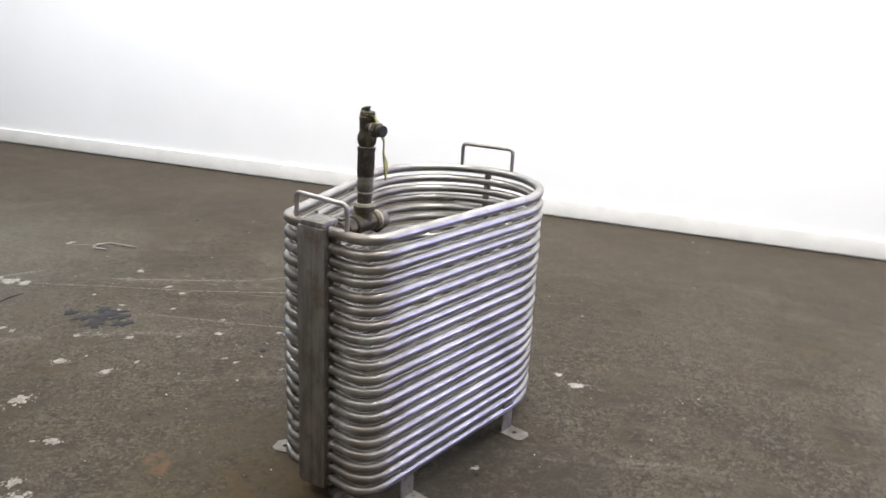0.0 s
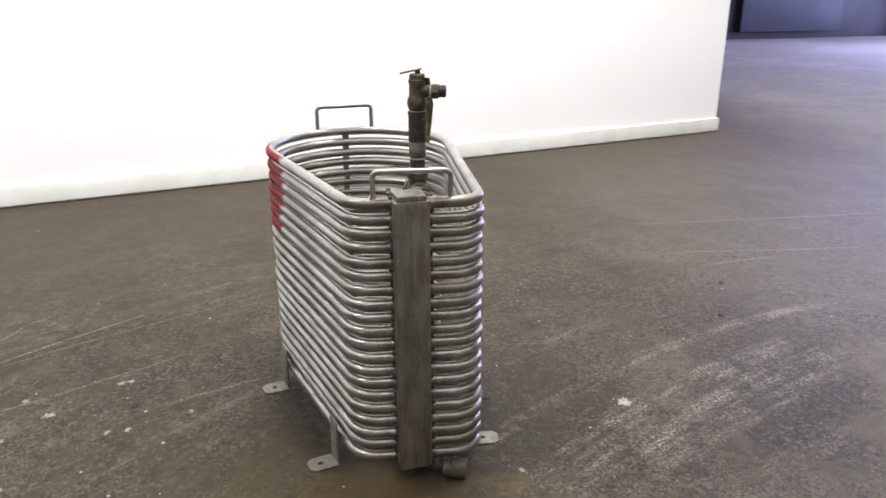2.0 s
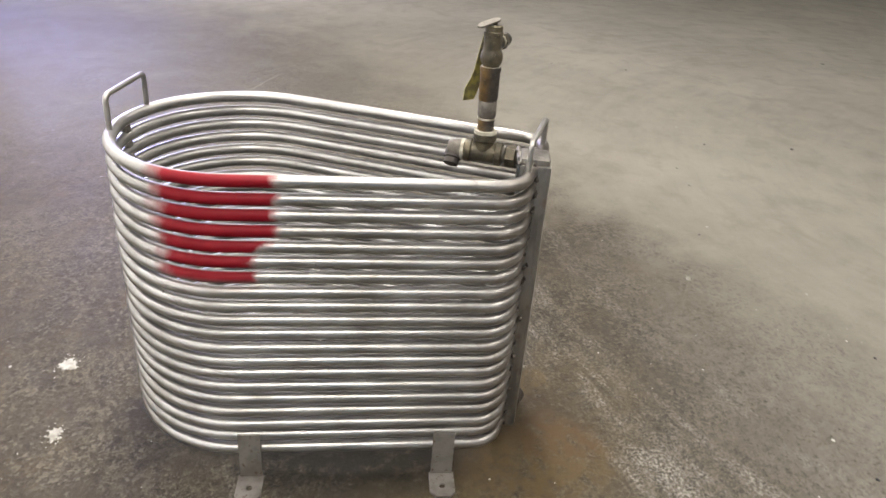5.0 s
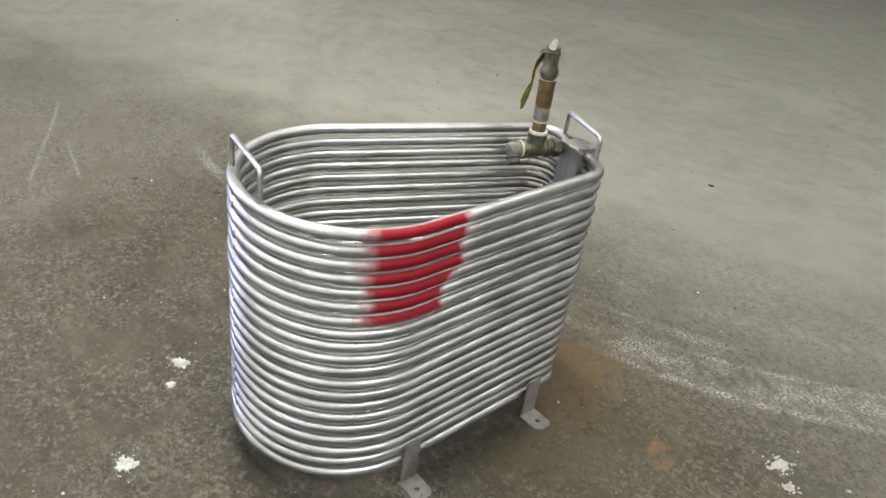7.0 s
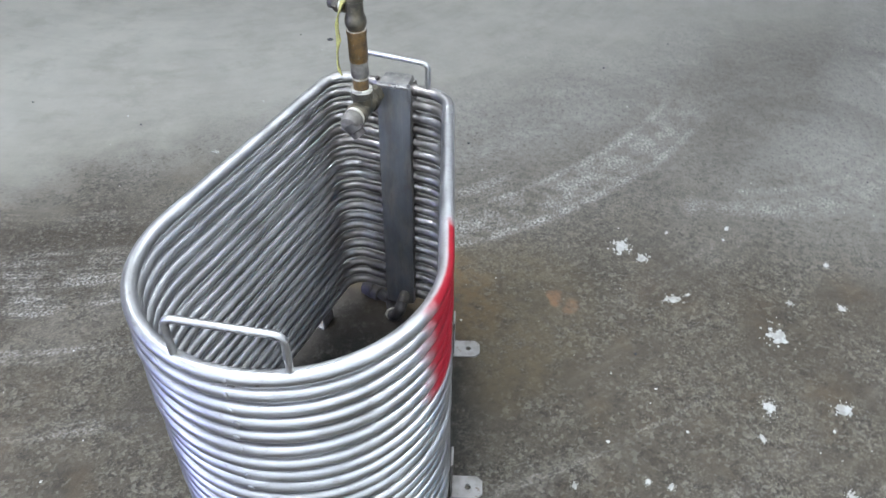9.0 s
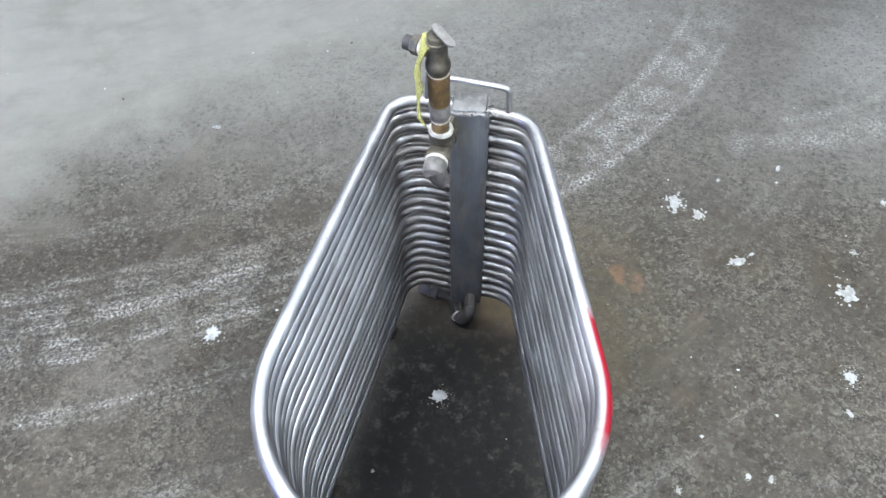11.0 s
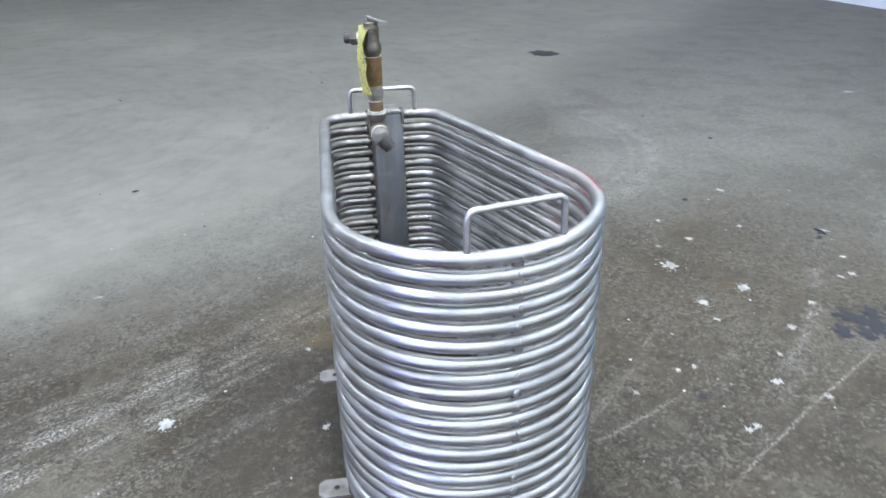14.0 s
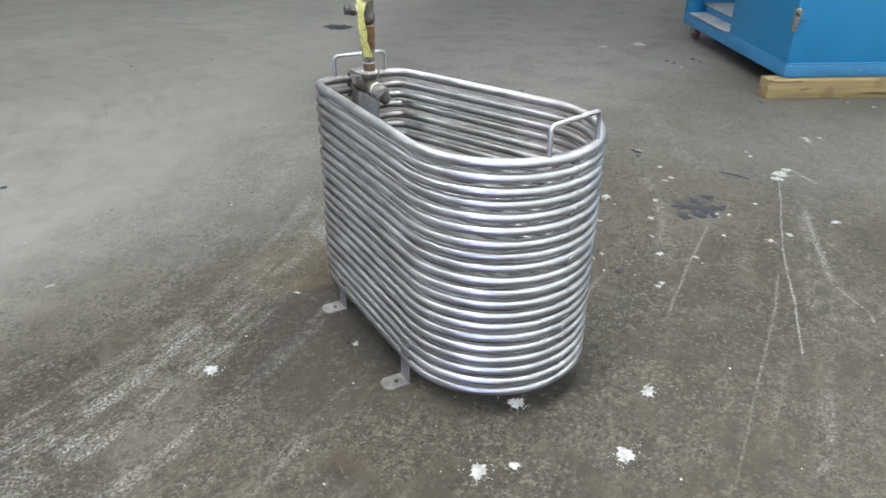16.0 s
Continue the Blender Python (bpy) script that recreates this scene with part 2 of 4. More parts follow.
    bare = n.mix(n.math("MULTIPLY", n.math("MULTIPLY", n.step(n.noise(flat, 58.0, 8, 0.80), 0.48, 0.38), n.step(n.noise(flat, 8.0, 5, 0.7), 0.34, 0.62)), 0.72), bare, (0.0095, 0.0076, 0.0053))
    worn = n.math("MULTIPLY", worn, n.step(n.noise(flat, 15.0, 6, 0.7), 0.28, 0.55))
    dark = n.mix(worn, dark, bare)
    speck = n.step(n.noise(flat, 85.0, 3, 0.6), 0.68, 0.76)
    dark = n.mix(n.math("MULTIPLY", speck, 0.5), dark, (0.1765, 0.1582, 0.1224))
    # broad oily and damp areas
    soaked = n.step(n.noise(n.vec("ADD", flat, n.vec("MULTIPLY", warp, (0.5, 0.5, 0))), 1.6, 7, 0.66), 0.48, 0.62)
    dark = n.mix(n.math("MULTIPLY", soaked, 0.5), dark, (0.024, 0.0185, 0.0125))
    bleached = n.step(n.noise(flat, 2.3, 7, 0.68, warp=0.4), 0.54, 0.68)
    dark = n.mix(n.math("MULTIPLY", bleached, 0.5), dark, (0.094, 0.082, 0.064))
    flecks = n.math("MULTIPLY", n.step(n.noise(flat, 46.0, 8, 0.78), 0.58, 0.66), n.step(n.noise(flat, 4.0, 6, 0.7), 0.44, 0.60))
    dark = n.mix(n.math("MULTIPLY", flecks, 0.8), dark, (0.170, 0.156, 0.132))
    light = n.mix(n.step(mid, 0.25, 0.8), (0.170, 0.158, 0.129), (0.215, 0.201, 0.166))
    light = n.mix(n.math("MULTIPLY", n.step(streak, 0.42, 0.75), 0.6), light, (0.138, 0.128, 0.104))
    light = n.mix(n.math("MULTIPLY", n.step(n.noise(flat, 0.9, 5, 0.6), 0.45, 0.7), 0.6), light, (0.245, 0.230, 0.190))
    light = n.mix(n.math("MULTIPLY", n.step(n.noise(flat, 6.0, 8, 0.7), 0.48, 0.66), 0.45), light, (0.126, 0.116, 0.092))
    light = n.mix(n.math("MULTIPLY", n.step(n.noise(flat, 120.0, 5, 0.7), 0.60, 0.72), 0.5), light, (0.1151, 0.1041, 0.0807))
    # plain grey floor further off
    grey_at = n.math("MAXIMUM", n.step(wy, -0.42, -1.15), n.step(n.math("ADD", wx, n.math("MULTIPLY", wy, 0.35)), -1.0, -1.75, 0.0, 0.45))
    grey = n.mix(n.step(mid, 0.3, 0.75), (0.134, 0.1235, 0.103), (0.168, 0.155, 0.131))
    grey = n.mix(n.math("MULTIPLY", n.step(fine, 0.60, 0.40), 0.4), grey, (0.0605, 0.0549, 0.0456))
    grey = n.mix(n.math("MULTIPLY", n.step(cloud, 0.46, 0.62), 0.5), grey, (0.084, 0.076, 0.062))
    grey = n.mix(n.math("MULTIPLY", n.math("MULTIPLY", n.step(grit, 0.49, 0.60), n.step(cloud, 0.58, 0.44)), 0.45), grey, (0.1625, 0.1505, 0.1280))
    grey = n.mix(n.math("MULTIPLY", n.step(n.noise(flat, 95.0, 5, 0.7), 0.45, 0.36), 0.7), grey, (0.0227, 0.0197, 0.0157))
    grey_at = n.math("MULTIPLY", grey_at, n.step(n.math("ADD", n.math("MULTIPLY", x, -0.16), y), 1.3, 0.5))
    dark = n.mix(n.math("MULTIPLY", grey_at, n.math("SUBTRACT", 1.0, n.math("MULTIPLY", track, 0.4))), dark, grey)
    col = n.mix(pale, dark, light)
    # grains of aggregate, dark pits and pale stones, where the skin has gone
    tint = n.cell_tint(n.vec("ADD", flat, n.vec("MULTIPLY", n.drift(flat, 90.0, 3, 0.6), (0.016, 0.016, 0))), 150.0)
    toward_wall = n.step(n.math("SUBTRACT", y, n.math("MULTIPLY", x, 0.16)), 0.45, 1.05, 1.0, 0.35)
    exposed = n.math("MULTIPLY", n.math("MULTIPLY", toward_wall, n.step(n.noise(flat, 6.5, 6, 0.7), 0.34, 0.58)), n.math("MULTIPLY", n.step(pale, 0.75, 0.2), n.step(grey_at, 0.2, 1.0, 1.0, 0.45)))
    col = n.mix(n.math("MULTIPLY", n.math("MULTIPLY", n.step(tint, 0.36, 0.04), exposed), 0.46), col, (0.0085, 0.0072, 0.0052))
    col = n.mix(n.math("MULTIPLY", n.math("MULTIPLY", n.step(tint, 0.70, 0.98), exposed), 0.46), col, (0.135, 0.122, 0.098))
    # brown damp band along the white wall
    band = n.step(n.math("SUBTRACT", wy, n.math("MULTIPLY", wx, 0.16)), 0.95, 1.75)
    band = n.math("MULTIPLY", band, n.step(wx, 4.0, 2.6))
    col = n.mix(n.math("MULTIPLY", band, 0.55), col, (0.066, 0.052, 0.039))

    chalked = []

    def chalk(mask, amount):
        chalked.append(n.math("MULTIPLY", mask, amount))
        if len(chalked) > 1:
            chalked[:] = [n.math("MAXIMUM", *chalked)]

    bent = {wander: n.vec("ADD", flat, n.vec("MULTIPLY", warp, (wander, wander, 0))) for wander in (0.05, 0.08, 0.5)}

    def line(ax, ay, bx, by, width):
        """A mask round the straight stretch from a to b."""
        length = math.hypot(bx - ax, by - ay)
        ux, uy = (bx - ax) / length, (by - ay) / length
        p = n.vec("SUBTRACT", bent[0.05], ((ax + bx) / 2, (ay + by) / 2, 0))
        along = n.math("ABSOLUTE", n.vec("DOT_PRODUCT", p, (ux, uy, 0), out=1))
        off = n.math("ABSOLUTE", n.vec("DOT_PRODUCT", p, (uy, -ux, 0), out=1))
        return n.math("MULTIPLY", n.step(off, width, 0.0), n.step(along, length / 2 + 0.03, length / 2 - 0.05))

    def arc(cx, cy, radius, width, facing, spread):
        """A mask round part of a circle; facing and spread in degrees."""
        p = n.vec("SUBTRACT", bent[0.08], (cx, cy, 0))
        far = n.vec("LENGTH", p, out=1)
        off = n.math("ABSOLUTE", n.math("SUBTRACT", far, radius))
        cosine = n.vec("DOT_PRODUCT", n.vec("NORMALIZE", p), (math.cos(radians(facing)), math.sin(radians(facing)), 0), out=1)
        edge = math.cos(radians(spread))
        return n.math("MULTIPLY", n.step(off, width, 0.0), n.step(cosine, edge, edge + 0.06))

    def blob(cx, cy, radius):
        p = n.vec("SUBTRACT", bent[0.5], (cx, cy, 0))
        return n.step(n.vec("LENGTH", p, out=1), radius, radius * 0.55)

    long = tree.nodes.new("ShaderNodeCombineXYZ")
    n.put(long.inputs[0], n.math("MULTIPLY", ring, 55.0))
    n.put(long.inputs[1], n.math("MULTIPLY", bearing, 9.0))
    scrape = n.noise(long.outputs[0], 1.0, 7, 0.65)
    ragged = n.step(n.noise(flat, 11.0, 6, 0.7), 0.36, 0.60)
    patchy_wear = n.math("MULTIPLY", ragged, n.step(n.noise(flat, 24.0, 7, 0.75), 0.42, 0.66))
    for middle, width, amount, begin, stop in FLOOR_TRACKS:
        band = n.step(n.math("ABSOLUTE", n.math("SUBTRACT", ring, middle)), width, width * 0.45)
        band = n.math("MULTIPLY", n.math("MULTIPLY", band, n.step(scrape, 0.36, 0.60)), ragged)
        chalk(n.math("MULTIPLY", band, n.math("MULTIPLY", n.step(bearing, begin - 0.06, begin + 0.06), n.step(bearing, stop + 0.06, stop - 0.06))), amount)
    for seg in FLOOR_LINES:
        mark = line(*seg[:5])
        if seg[4] > 0.02:
            mark = n.math("MULTIPLY", mark, patchy_wear)
        chalk(mark, seg[5])
    for bend in FLOOR_ARCS:
        chalk(n.math("MULTIPLY", arc(*bend[:6]), ragged), bend[6])
    broken = n.step(n.noise(flat, 150.0, 6, 0.75), 0.44, 0.62)
    col = n.mix(n.math("MULTIPLY", chalked[0], broken), col, (0.33, 0.31, 0.275))
    # rust bled from the coil, dark skin, and the coil's shade painted in
    mottle = n.noise(flat, 34.0, 6, 0.7)
    for cx, cy, radius, amount, tone in STAINS_AND_SHADE:
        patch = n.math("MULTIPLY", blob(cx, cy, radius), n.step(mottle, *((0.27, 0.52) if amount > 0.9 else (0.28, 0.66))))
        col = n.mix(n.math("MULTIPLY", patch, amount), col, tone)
    n.put(bsdf.inputs["Base Color"], col)
    rough = n.math("SUBTRACT", n.math("ADD", 0.50, n.math("MULTIPLY", mid, 0.25)), n.math("MULTIPLY", next_bay, -0.22))
    n.put(bsdf.inputs["Roughness"], rough)
    bsdf.inputs["Specular IOR Level"].default_value = 0.16
    relief = n.math("MULTIPLY", n.math("ADD", fine, n.math("MULTIPLY", grit, 0.5)), n.math("SUBTRACT", 1.0, n.math("MULTIPLY", pale, 0.8)))
    n.bump(relief, 0.6, 0.003, bsdf)
    return mat


# scrapes: from x, y to x, y, half width, strength
FLOOR_LINES = [
    (-1.458, 0.070, -1.019, 0.315, 0.0045, 1.0), (-1.019, 0.315, -0.524, 0.623, 0.0050, 1.0),
    (-0.847, 0.393, -0.622, 0.497, 0.0055, 0.6), (-0.622, 0.497, -0.327, 0.619, 0.0055, 0.42), (-0.327, 0.619, -0.062, 0.727, 0.0055, 0.28),
    (-0.960, 0.108, -0.700, 0.213, 0.006, 0.6), (-0.700, 0.213, -0.442, 0.325, 0.007, 0.5),
    (-0.900, 0.509, -0.830, 0.633, 0.005, 0.9), (-0.830, 0.633, -0.779, 0.669, 0.006, 0.9),
    (-1.960, -0.090, -1.90, -0.02, 0.012, 0.8), (-1.72, 0.39, -1.55, 0.52, 0.010, 0.7),
    (-1.872, -0.801, -1.353, -0.217, 0.050, 0.70),
    (-1.167, -0.264, -0.849, 0.036, 0.040, 0.85), (-0.849, 0.036, -0.462, 0.317, 0.035, 0.50),
    (-1.43, 0.186, -0.89, 0.458, 0.055, 0.80), (-0.89, 0.458, -0.643, 0.628, 0.050, 0.70), (-0.643, 0.628, -0.182, 0.827, 0.035, 0.65),
    (-1.237, 0.353, -0.942, 0.500, 0.030, 0.45), (-0.942, 0.500, -0.627, 0.718, 0.030, 0.55), (-0.627, 0.718, -0.239, 0.874, 0.030, 0.50),
    (-0.848, -0.160, -0.548, 0.119, 0.030, 0.45), (-0.484, 0.600, -0.213, 0.716, 0.025, 0.45),
    (-0.47, 0.10, -0.25, 0.16, 0.010, 0.5),
    (-1.173, -0.300, -0.918, -0.031, 0.022, 0.45), (-0.918, -0.031, -0.726, 0.100, 0.020, 0.40),
    (-1.295, 0.244, -0.900, 0.509, 0.016, 0.65),
    (1.80, 0.50, 1.17, 0.63, 0.010, 0.5), (1.44, 0.51, 1.16, 0.50, 0.009, 0.5), (1.20, 0.95, 2.20, 0.80, 0.012, 0.4),
    (-1.506, 0.049, -1.591, 0.042, 0.014, 1.0), (-1.591, 0.042, -1.536, 0.164, 0.012, 0.9),
    (0.258, -1.017, 0.0, -1.233, 0.035, 0.35), (0.0, -1.233, -0.277, -1.361, 0.035, 0.38), (-0.277, -1.361, -0.55, -1.32, 0.035, 0.32),
]
# sweeping wheel marks: centre, radius, half width, facing, spread, strength
FLOOR_ARCS = [
    (-0.60, -1.55, 0.735, 0.065, 146, 58, 0.60), (-0.60, -1.55, 0.66, 0.025, 150, 50, 0.45),
    (0.861, -1.854, 1.562, 0.085, 141, 25, 0.80), (0.861, -1.854, 1.502, 0.022, 143, 22, 0.95), (0.861, -1.854, 1.624, 0.024, 140, 23, 0.95),
]
# wheel tracks about the far centre: radius, half width, strength, first and last bearing
FLOOR_TRACKS = [(2.455, 0.05, 0.52, 1.74, 2.36), (2.52, 0.05, 0.85, 1.74, 2.22),
                (2.605, 0.045, 0.8, 1.76, 2.12), (2.745, 0.028, 0.7, 1.66, 2.12), (2.935, 0.025, 0.5, 1.88, 2.05), (3.245, 0.010, 0.5, 2.1, 2.3), (2.30, 0.04, 0.3, 1.4, 2.5), (2.95, 0.04, 0.18, 2.1, 2.7)]
# splashes of white paint: x, y, radius
SPLASHES = [(0.504, -0.170, 0.020), (0.200, -0.332, 0.008), (0.211, -0.054, 0.010), (0.033, -0.079, 0.018), (0.076, 0.323, 0.020),
            (0.262, 0.413, 0.022), (0.202, 0.444, 0.012), (0.024, 0.555, 0.022), (-0.162, 0.474, 0.022), (-0.450, -0.610, 0.029),
            (-0.500, -0.582, 0.019), (-0.568, -0.455, 0.020), (-0.600, -0.475, 0.007), (-0.780, -0.392, 0.030), (-0.745, -0.195, 0.018),
            (-1.507, 0.052, 0.026), (-1.046, 0.082, 0.010), (-1.071, 0.111, 0.009), (-1.003, 0.285, 0.015), (-1.084, 0.300, 0.014), (-1.276, 0.347, 0.017), (-1.596, -0.118, 0.012), (-1.242, -0.265, 0.010),
            (-1.319, -0.421, 0.014), (-1.246, -0.791, 0.016), (-1.952, -0.084, 0.016), (-0.555, 0.225, 0.010), (-0.523, 0.022, 0.008),
            (-0.883, -0.222, 0.020), (-0.700, -0.742, 0.010), (-0.555, -0.690, 0.006),
            (-0.917, -0.654, 0.010), (-0.820, -0.500, 0.009), (0.670, -0.760, 0.010), (-2.82, -1.53, 0.05), (-2.60, -1.62, 0.03),
            (-2.54, -1.049, 0.013), (-2.634, -0.959, 0.012), (-1.625, -0.151, 0.008), (-1.934, -0.063, 0.013), (-2.002, -0.051, 0.012), (-2.607, -0.096, 0.012), (-2.587, -0.200, 0.009),
            (-0.985, -0.100, 0.011), (-1.150, -0.180, 0.010), (-0.930, 0.180, 0.009), (-0.760, 0.050, 0.008), (-1.210, 0.120, 0.010),
            (-0.782, -0.392, 0.012), (-0.88, -0.216, 0.011), (-0.536, 0.231, 0.01), (-0.929, -0.51, 0.014), (-0.726, -0.118, 0.01), (-0.4, 0.059, 0.008), (-0.865, -0.028, 0.012), (-0.748, 0.203, 0.009), (-0.689, 0.128, 0.013), (-0.562, 0.023, 0.008), (-1.188, -0.181, 0.012), (-1.116, -0.531, 0.01), (-1.733, 0.404, 0.020)]
# stains and painted shade: centre, radius, strength, tone
STAINS_AND_SHADE = [
    (-0.20, -0.36, 0.28, 0.55, (0.070, 0.055, 0.030)),
    (0.10, -0.43, 0.24, 0.60, (0.072, 0.056, 0.031)),
    (-0.06, -0.36, 0.18, 0.8, (0.076, 0.050, 0.021)),
    (-0.22, -0.22, 0.16, 0.6, (0.064, 0.048, 0.025)),
    (0.08, -0.27, 0.13, 0.75, (0.035, 0.024, 0.014)),
    (-0.06, -0.19, 0.10, 0.6, (0.062, 0.040, 0.020)),
    (0.06, -0.20, 0.08, 0.5, (0.070, 0.058, 0.044)),
    (-0.300, -0.410, 0.024, 0.55, (0.15, 0.075, 0.035)),
    (-0.347, -0.392, 0.028, 0.50, (0.15, 0.080, 0.040)),
    # shade on the floor inside the coil, painted nearly black
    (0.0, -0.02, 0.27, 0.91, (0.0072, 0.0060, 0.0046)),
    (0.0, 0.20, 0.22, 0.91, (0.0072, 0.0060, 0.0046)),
    # smooth dark skin east of the coil, deepened with its painted shade
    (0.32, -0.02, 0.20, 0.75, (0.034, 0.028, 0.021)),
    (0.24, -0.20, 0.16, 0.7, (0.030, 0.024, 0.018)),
    (0.00, -0.40, 0.10, 0.6, (0.070, 0.040, 0.019)),
    (0.165, -0.31, 0.05, 0.5, (0.095, 0.068, 0.030)),
]

mat_tube = steel_tube()
mat_floor = concrete_floor()
mat_header = header_steel()
mat_rod = painted("handle_steel", (0.42, 0.41, 0.39), (0.30, 0.285, 0.265), 0.38, 0.9, 20, 0.1, 120)
mat_foot = painted("bracket_steel", (0.235, 0.220, 0.200), (0.15, 0.135, 0.118), 0.55, 0.6, 22, 0.25, 120, (0.11, 0.075, 0.05), 0.60)
mat_dark_iron = painted("dark_iron", (0.022, 0.019, 0.016), (0.04, 0.032, 0.026), 0.65, 0.1, 40, 0.3, 160)
mat_drain = painted("rusty_drain", (0.095, 0.080, 0.066), (0.050, 0.041, 0.034), 0.6, 0.3, 45, 0.3, 160, (0.11, 0.065, 0.04))
mat_bead = painted("burnt_weld", (0.10, 0.085, 0.072), (0.055, 0.045, 0.038), 0.45, 0.7, 160, 0.4, 400, (0.30, 0.28, 0.26), 0.64)
mat_bronze = painted("aged_bronze", (0.110, 0.092, 0.058), (0.048, 0.041, 0.029), 0.5, 0.5, 55, 0.35, 220, (0.21, 0.18, 0.12), 0.63)
mat_rust_pipe = rust_pipe()
mat_grey_iron = painted("galvanised_iron", (0.165, 0.148, 0.125), (0.085, 0.074, 0.060), 0.68, 0.2, 60, 0.4, 220, (0.07, 0.05, 0.03), 0.62)
mat_ptfe = painted("sealing_tape", (0.42, 0.39, 0.32), (0.26, 0.235, 0.18), 0.7, 0.0, 90, 0.2, 300, (0.16, 0.12, 0.07), 0.62)
mat_tag = painted("yellow_tag", (0.36, 0.335, 0.075), (0.25, 0.235, 0.07), 0.5, 0.0, 60, 0.3, 250, (0.12, 0.095, 0.035), 0.53)
mat_tag_back = painted("dark_tag_back", (0.075, 0.062, 0.022), (0.17, 0.145, 0.03), 0.6, 0.0, 90, 0.2, 250)
mat_wall = painted("white_wall_paint", (0.85, 0.865, 0.895), (0.83, 0.845, 0.875), 0.75, 0.0, 1.5, 0.06, 120, dust=0.03)
mat_base = painted("white_baseboard_paint", (0.80, 0.80, 0.795), (0.74, 0.74, 0.73), 0.5, 0.0, 8, 0.1, 80, dust=0.08)
mat_old_white = painted("scuffed_white_paint", (0.66, 0.67, 0.66), (0.56, 0.57, 0.56), 0.6, 0.0, 2.5, 0.2, 60, (0.12, 0.115, 0.11), 0.69)
mat_ceiling = painted("ceiling_paint", (0.50, 0.50, 0.49), (0.45, 0.45, 0.44), 0.8, 0.0, 1.0, 0.1, 40)
# near black: shade of the doorway and side bay painted into the walls
mat_shade_black = painted("shade_black", (0.013, 0.013, 0.017), (0.008, 0.008, 0.011), 0.6, 0.0, 2.0, 0.1, 40)
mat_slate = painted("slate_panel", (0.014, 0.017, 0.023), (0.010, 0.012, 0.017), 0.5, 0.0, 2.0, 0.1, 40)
mat_blue = painted("blue_enamel", (0.010, 0.122, 0.245), (0.014, 0.142, 0.272), 0.42, 0.0, 3.0, 0.12, 70, (0.02, 0.09, 0.19), 0.72, 0.15)
mat_blue_edge = painted("worn_blue_enamel", (0.026, 0.130, 0.245), (0.022, 0.112, 0.22), 0.5, 0.0, 9.0, 0.2, 70, (0.10, 0.17, 0.24), 0.62, 0.2)
mat_shelf = painted("bare_sheet_steel", (0.34, 0.34, 0.33), (0.26, 0.26, 0.25), 0.5, 0.4, 6.0, 0.15, 60)
mat_latch = painted("grimy_latch_steel", (0.15, 0.145, 0.13), (0.085, 0.08, 0.07), 0.5, 0.5, 40.0, 0.25, 120, (0.30, 0.29, 0.27), 0.62)
mat_carton = painted("faded_carton", (0.36, 0.30, 0.26), (0.27, 0.22, 0.19), 0.7, 0.0, 5.0, 0.3, 50, (0.22, 0.14, 0.06), 0.66)
def sawn_timber():
    mat, tree, bsdf = material("sawn_timber")
    n = Net(tree)
    tc = tree.nodes.new("ShaderNodeTexCoord")
    where = tc.outputs["Object"]
    grain = n.noise(n.scaled(where, (2.2, 30, 46)), 1.0, 6, 0.6, warp=0.6)
    crack = n.noise(n.scaled(where, (3.0, 40, 22)), 1.0, 3, 0.5, warp=1.0)
    knot = n.noise(where, 7.0, 3)
    col = n.mix(n.step(grain, 0.35, 0.65), (0.25, 0.180, 0.075), (0.165, 0.115, 0.046))
    col = n.mix(n.math("MULTIPLY", n.step(knot, 0.62, 0.72), 0.6), col, (0.12, 0.075, 0.03))
    col = n.mix(n.step(crack, 0.665, 0.69), col, (0.045, 0.03, 0.015))
    n.put(bsdf.inputs["Base Color"], col)
    bsdf.inputs["Roughness"].default_value = 0.75
    n.bump(grain, 0.4, 0.003, bsdf)
    return mat


mat_wood = sawn_timber()
mat_splat = painted("white_paint_splash", (0.345, 0.332, 0.302), (0.22, 0.212, 0.188), 0.7, 0.0, 60.0, 0.3, 300)
mat_worn_splat = painted("trodden_paint_splash", (0.31, 0.298, 0.268), (0.20, 0.19, 0.165), 0.75, 0.0, 60.0, 0.3, 300)
mat_tar = painted("dark_spill", (0.008, 0.008, 0.011), (0.014, 0.013, 0.015), 0.8, 0.0, 30.0, 0.2, 120)
mat_red = painted("red_paint", (0.17, 0.045, 0.055), (0.12, 0.035, 0.045), 0.5, 0.0, 9.0, 0.1, 60)
mat_brick_red = painted("reddish_board", (0.34, 0.19, 0.14), (0.25, 0.13, 0.10), 0.7, 0.0, 4.0, 0.2, 40)
mat_pale_blue = painted("pale_blue_plastic", (0.58, 0.62, 0.80), (0.52, 0.57, 0.76), 0.5, 0.0, 4.0, 0.1, 40)
mat_scuff = painted("rubbed_black_mark", (0.07, 0.068, 0.06), (0.03, 0.03, 0.027), 0.8, 0.0, 25.0, 0.2, 60)
mat_rubber = painted("black_rubber", (0.003, 0.003, 0.004), (0.005, 0.005, 0.005), 0.85, 0.0, 20.0, 0.2, 60)

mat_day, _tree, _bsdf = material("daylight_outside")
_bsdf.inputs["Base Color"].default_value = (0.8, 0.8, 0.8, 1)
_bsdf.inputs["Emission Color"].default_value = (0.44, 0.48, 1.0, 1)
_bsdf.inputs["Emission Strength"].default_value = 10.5


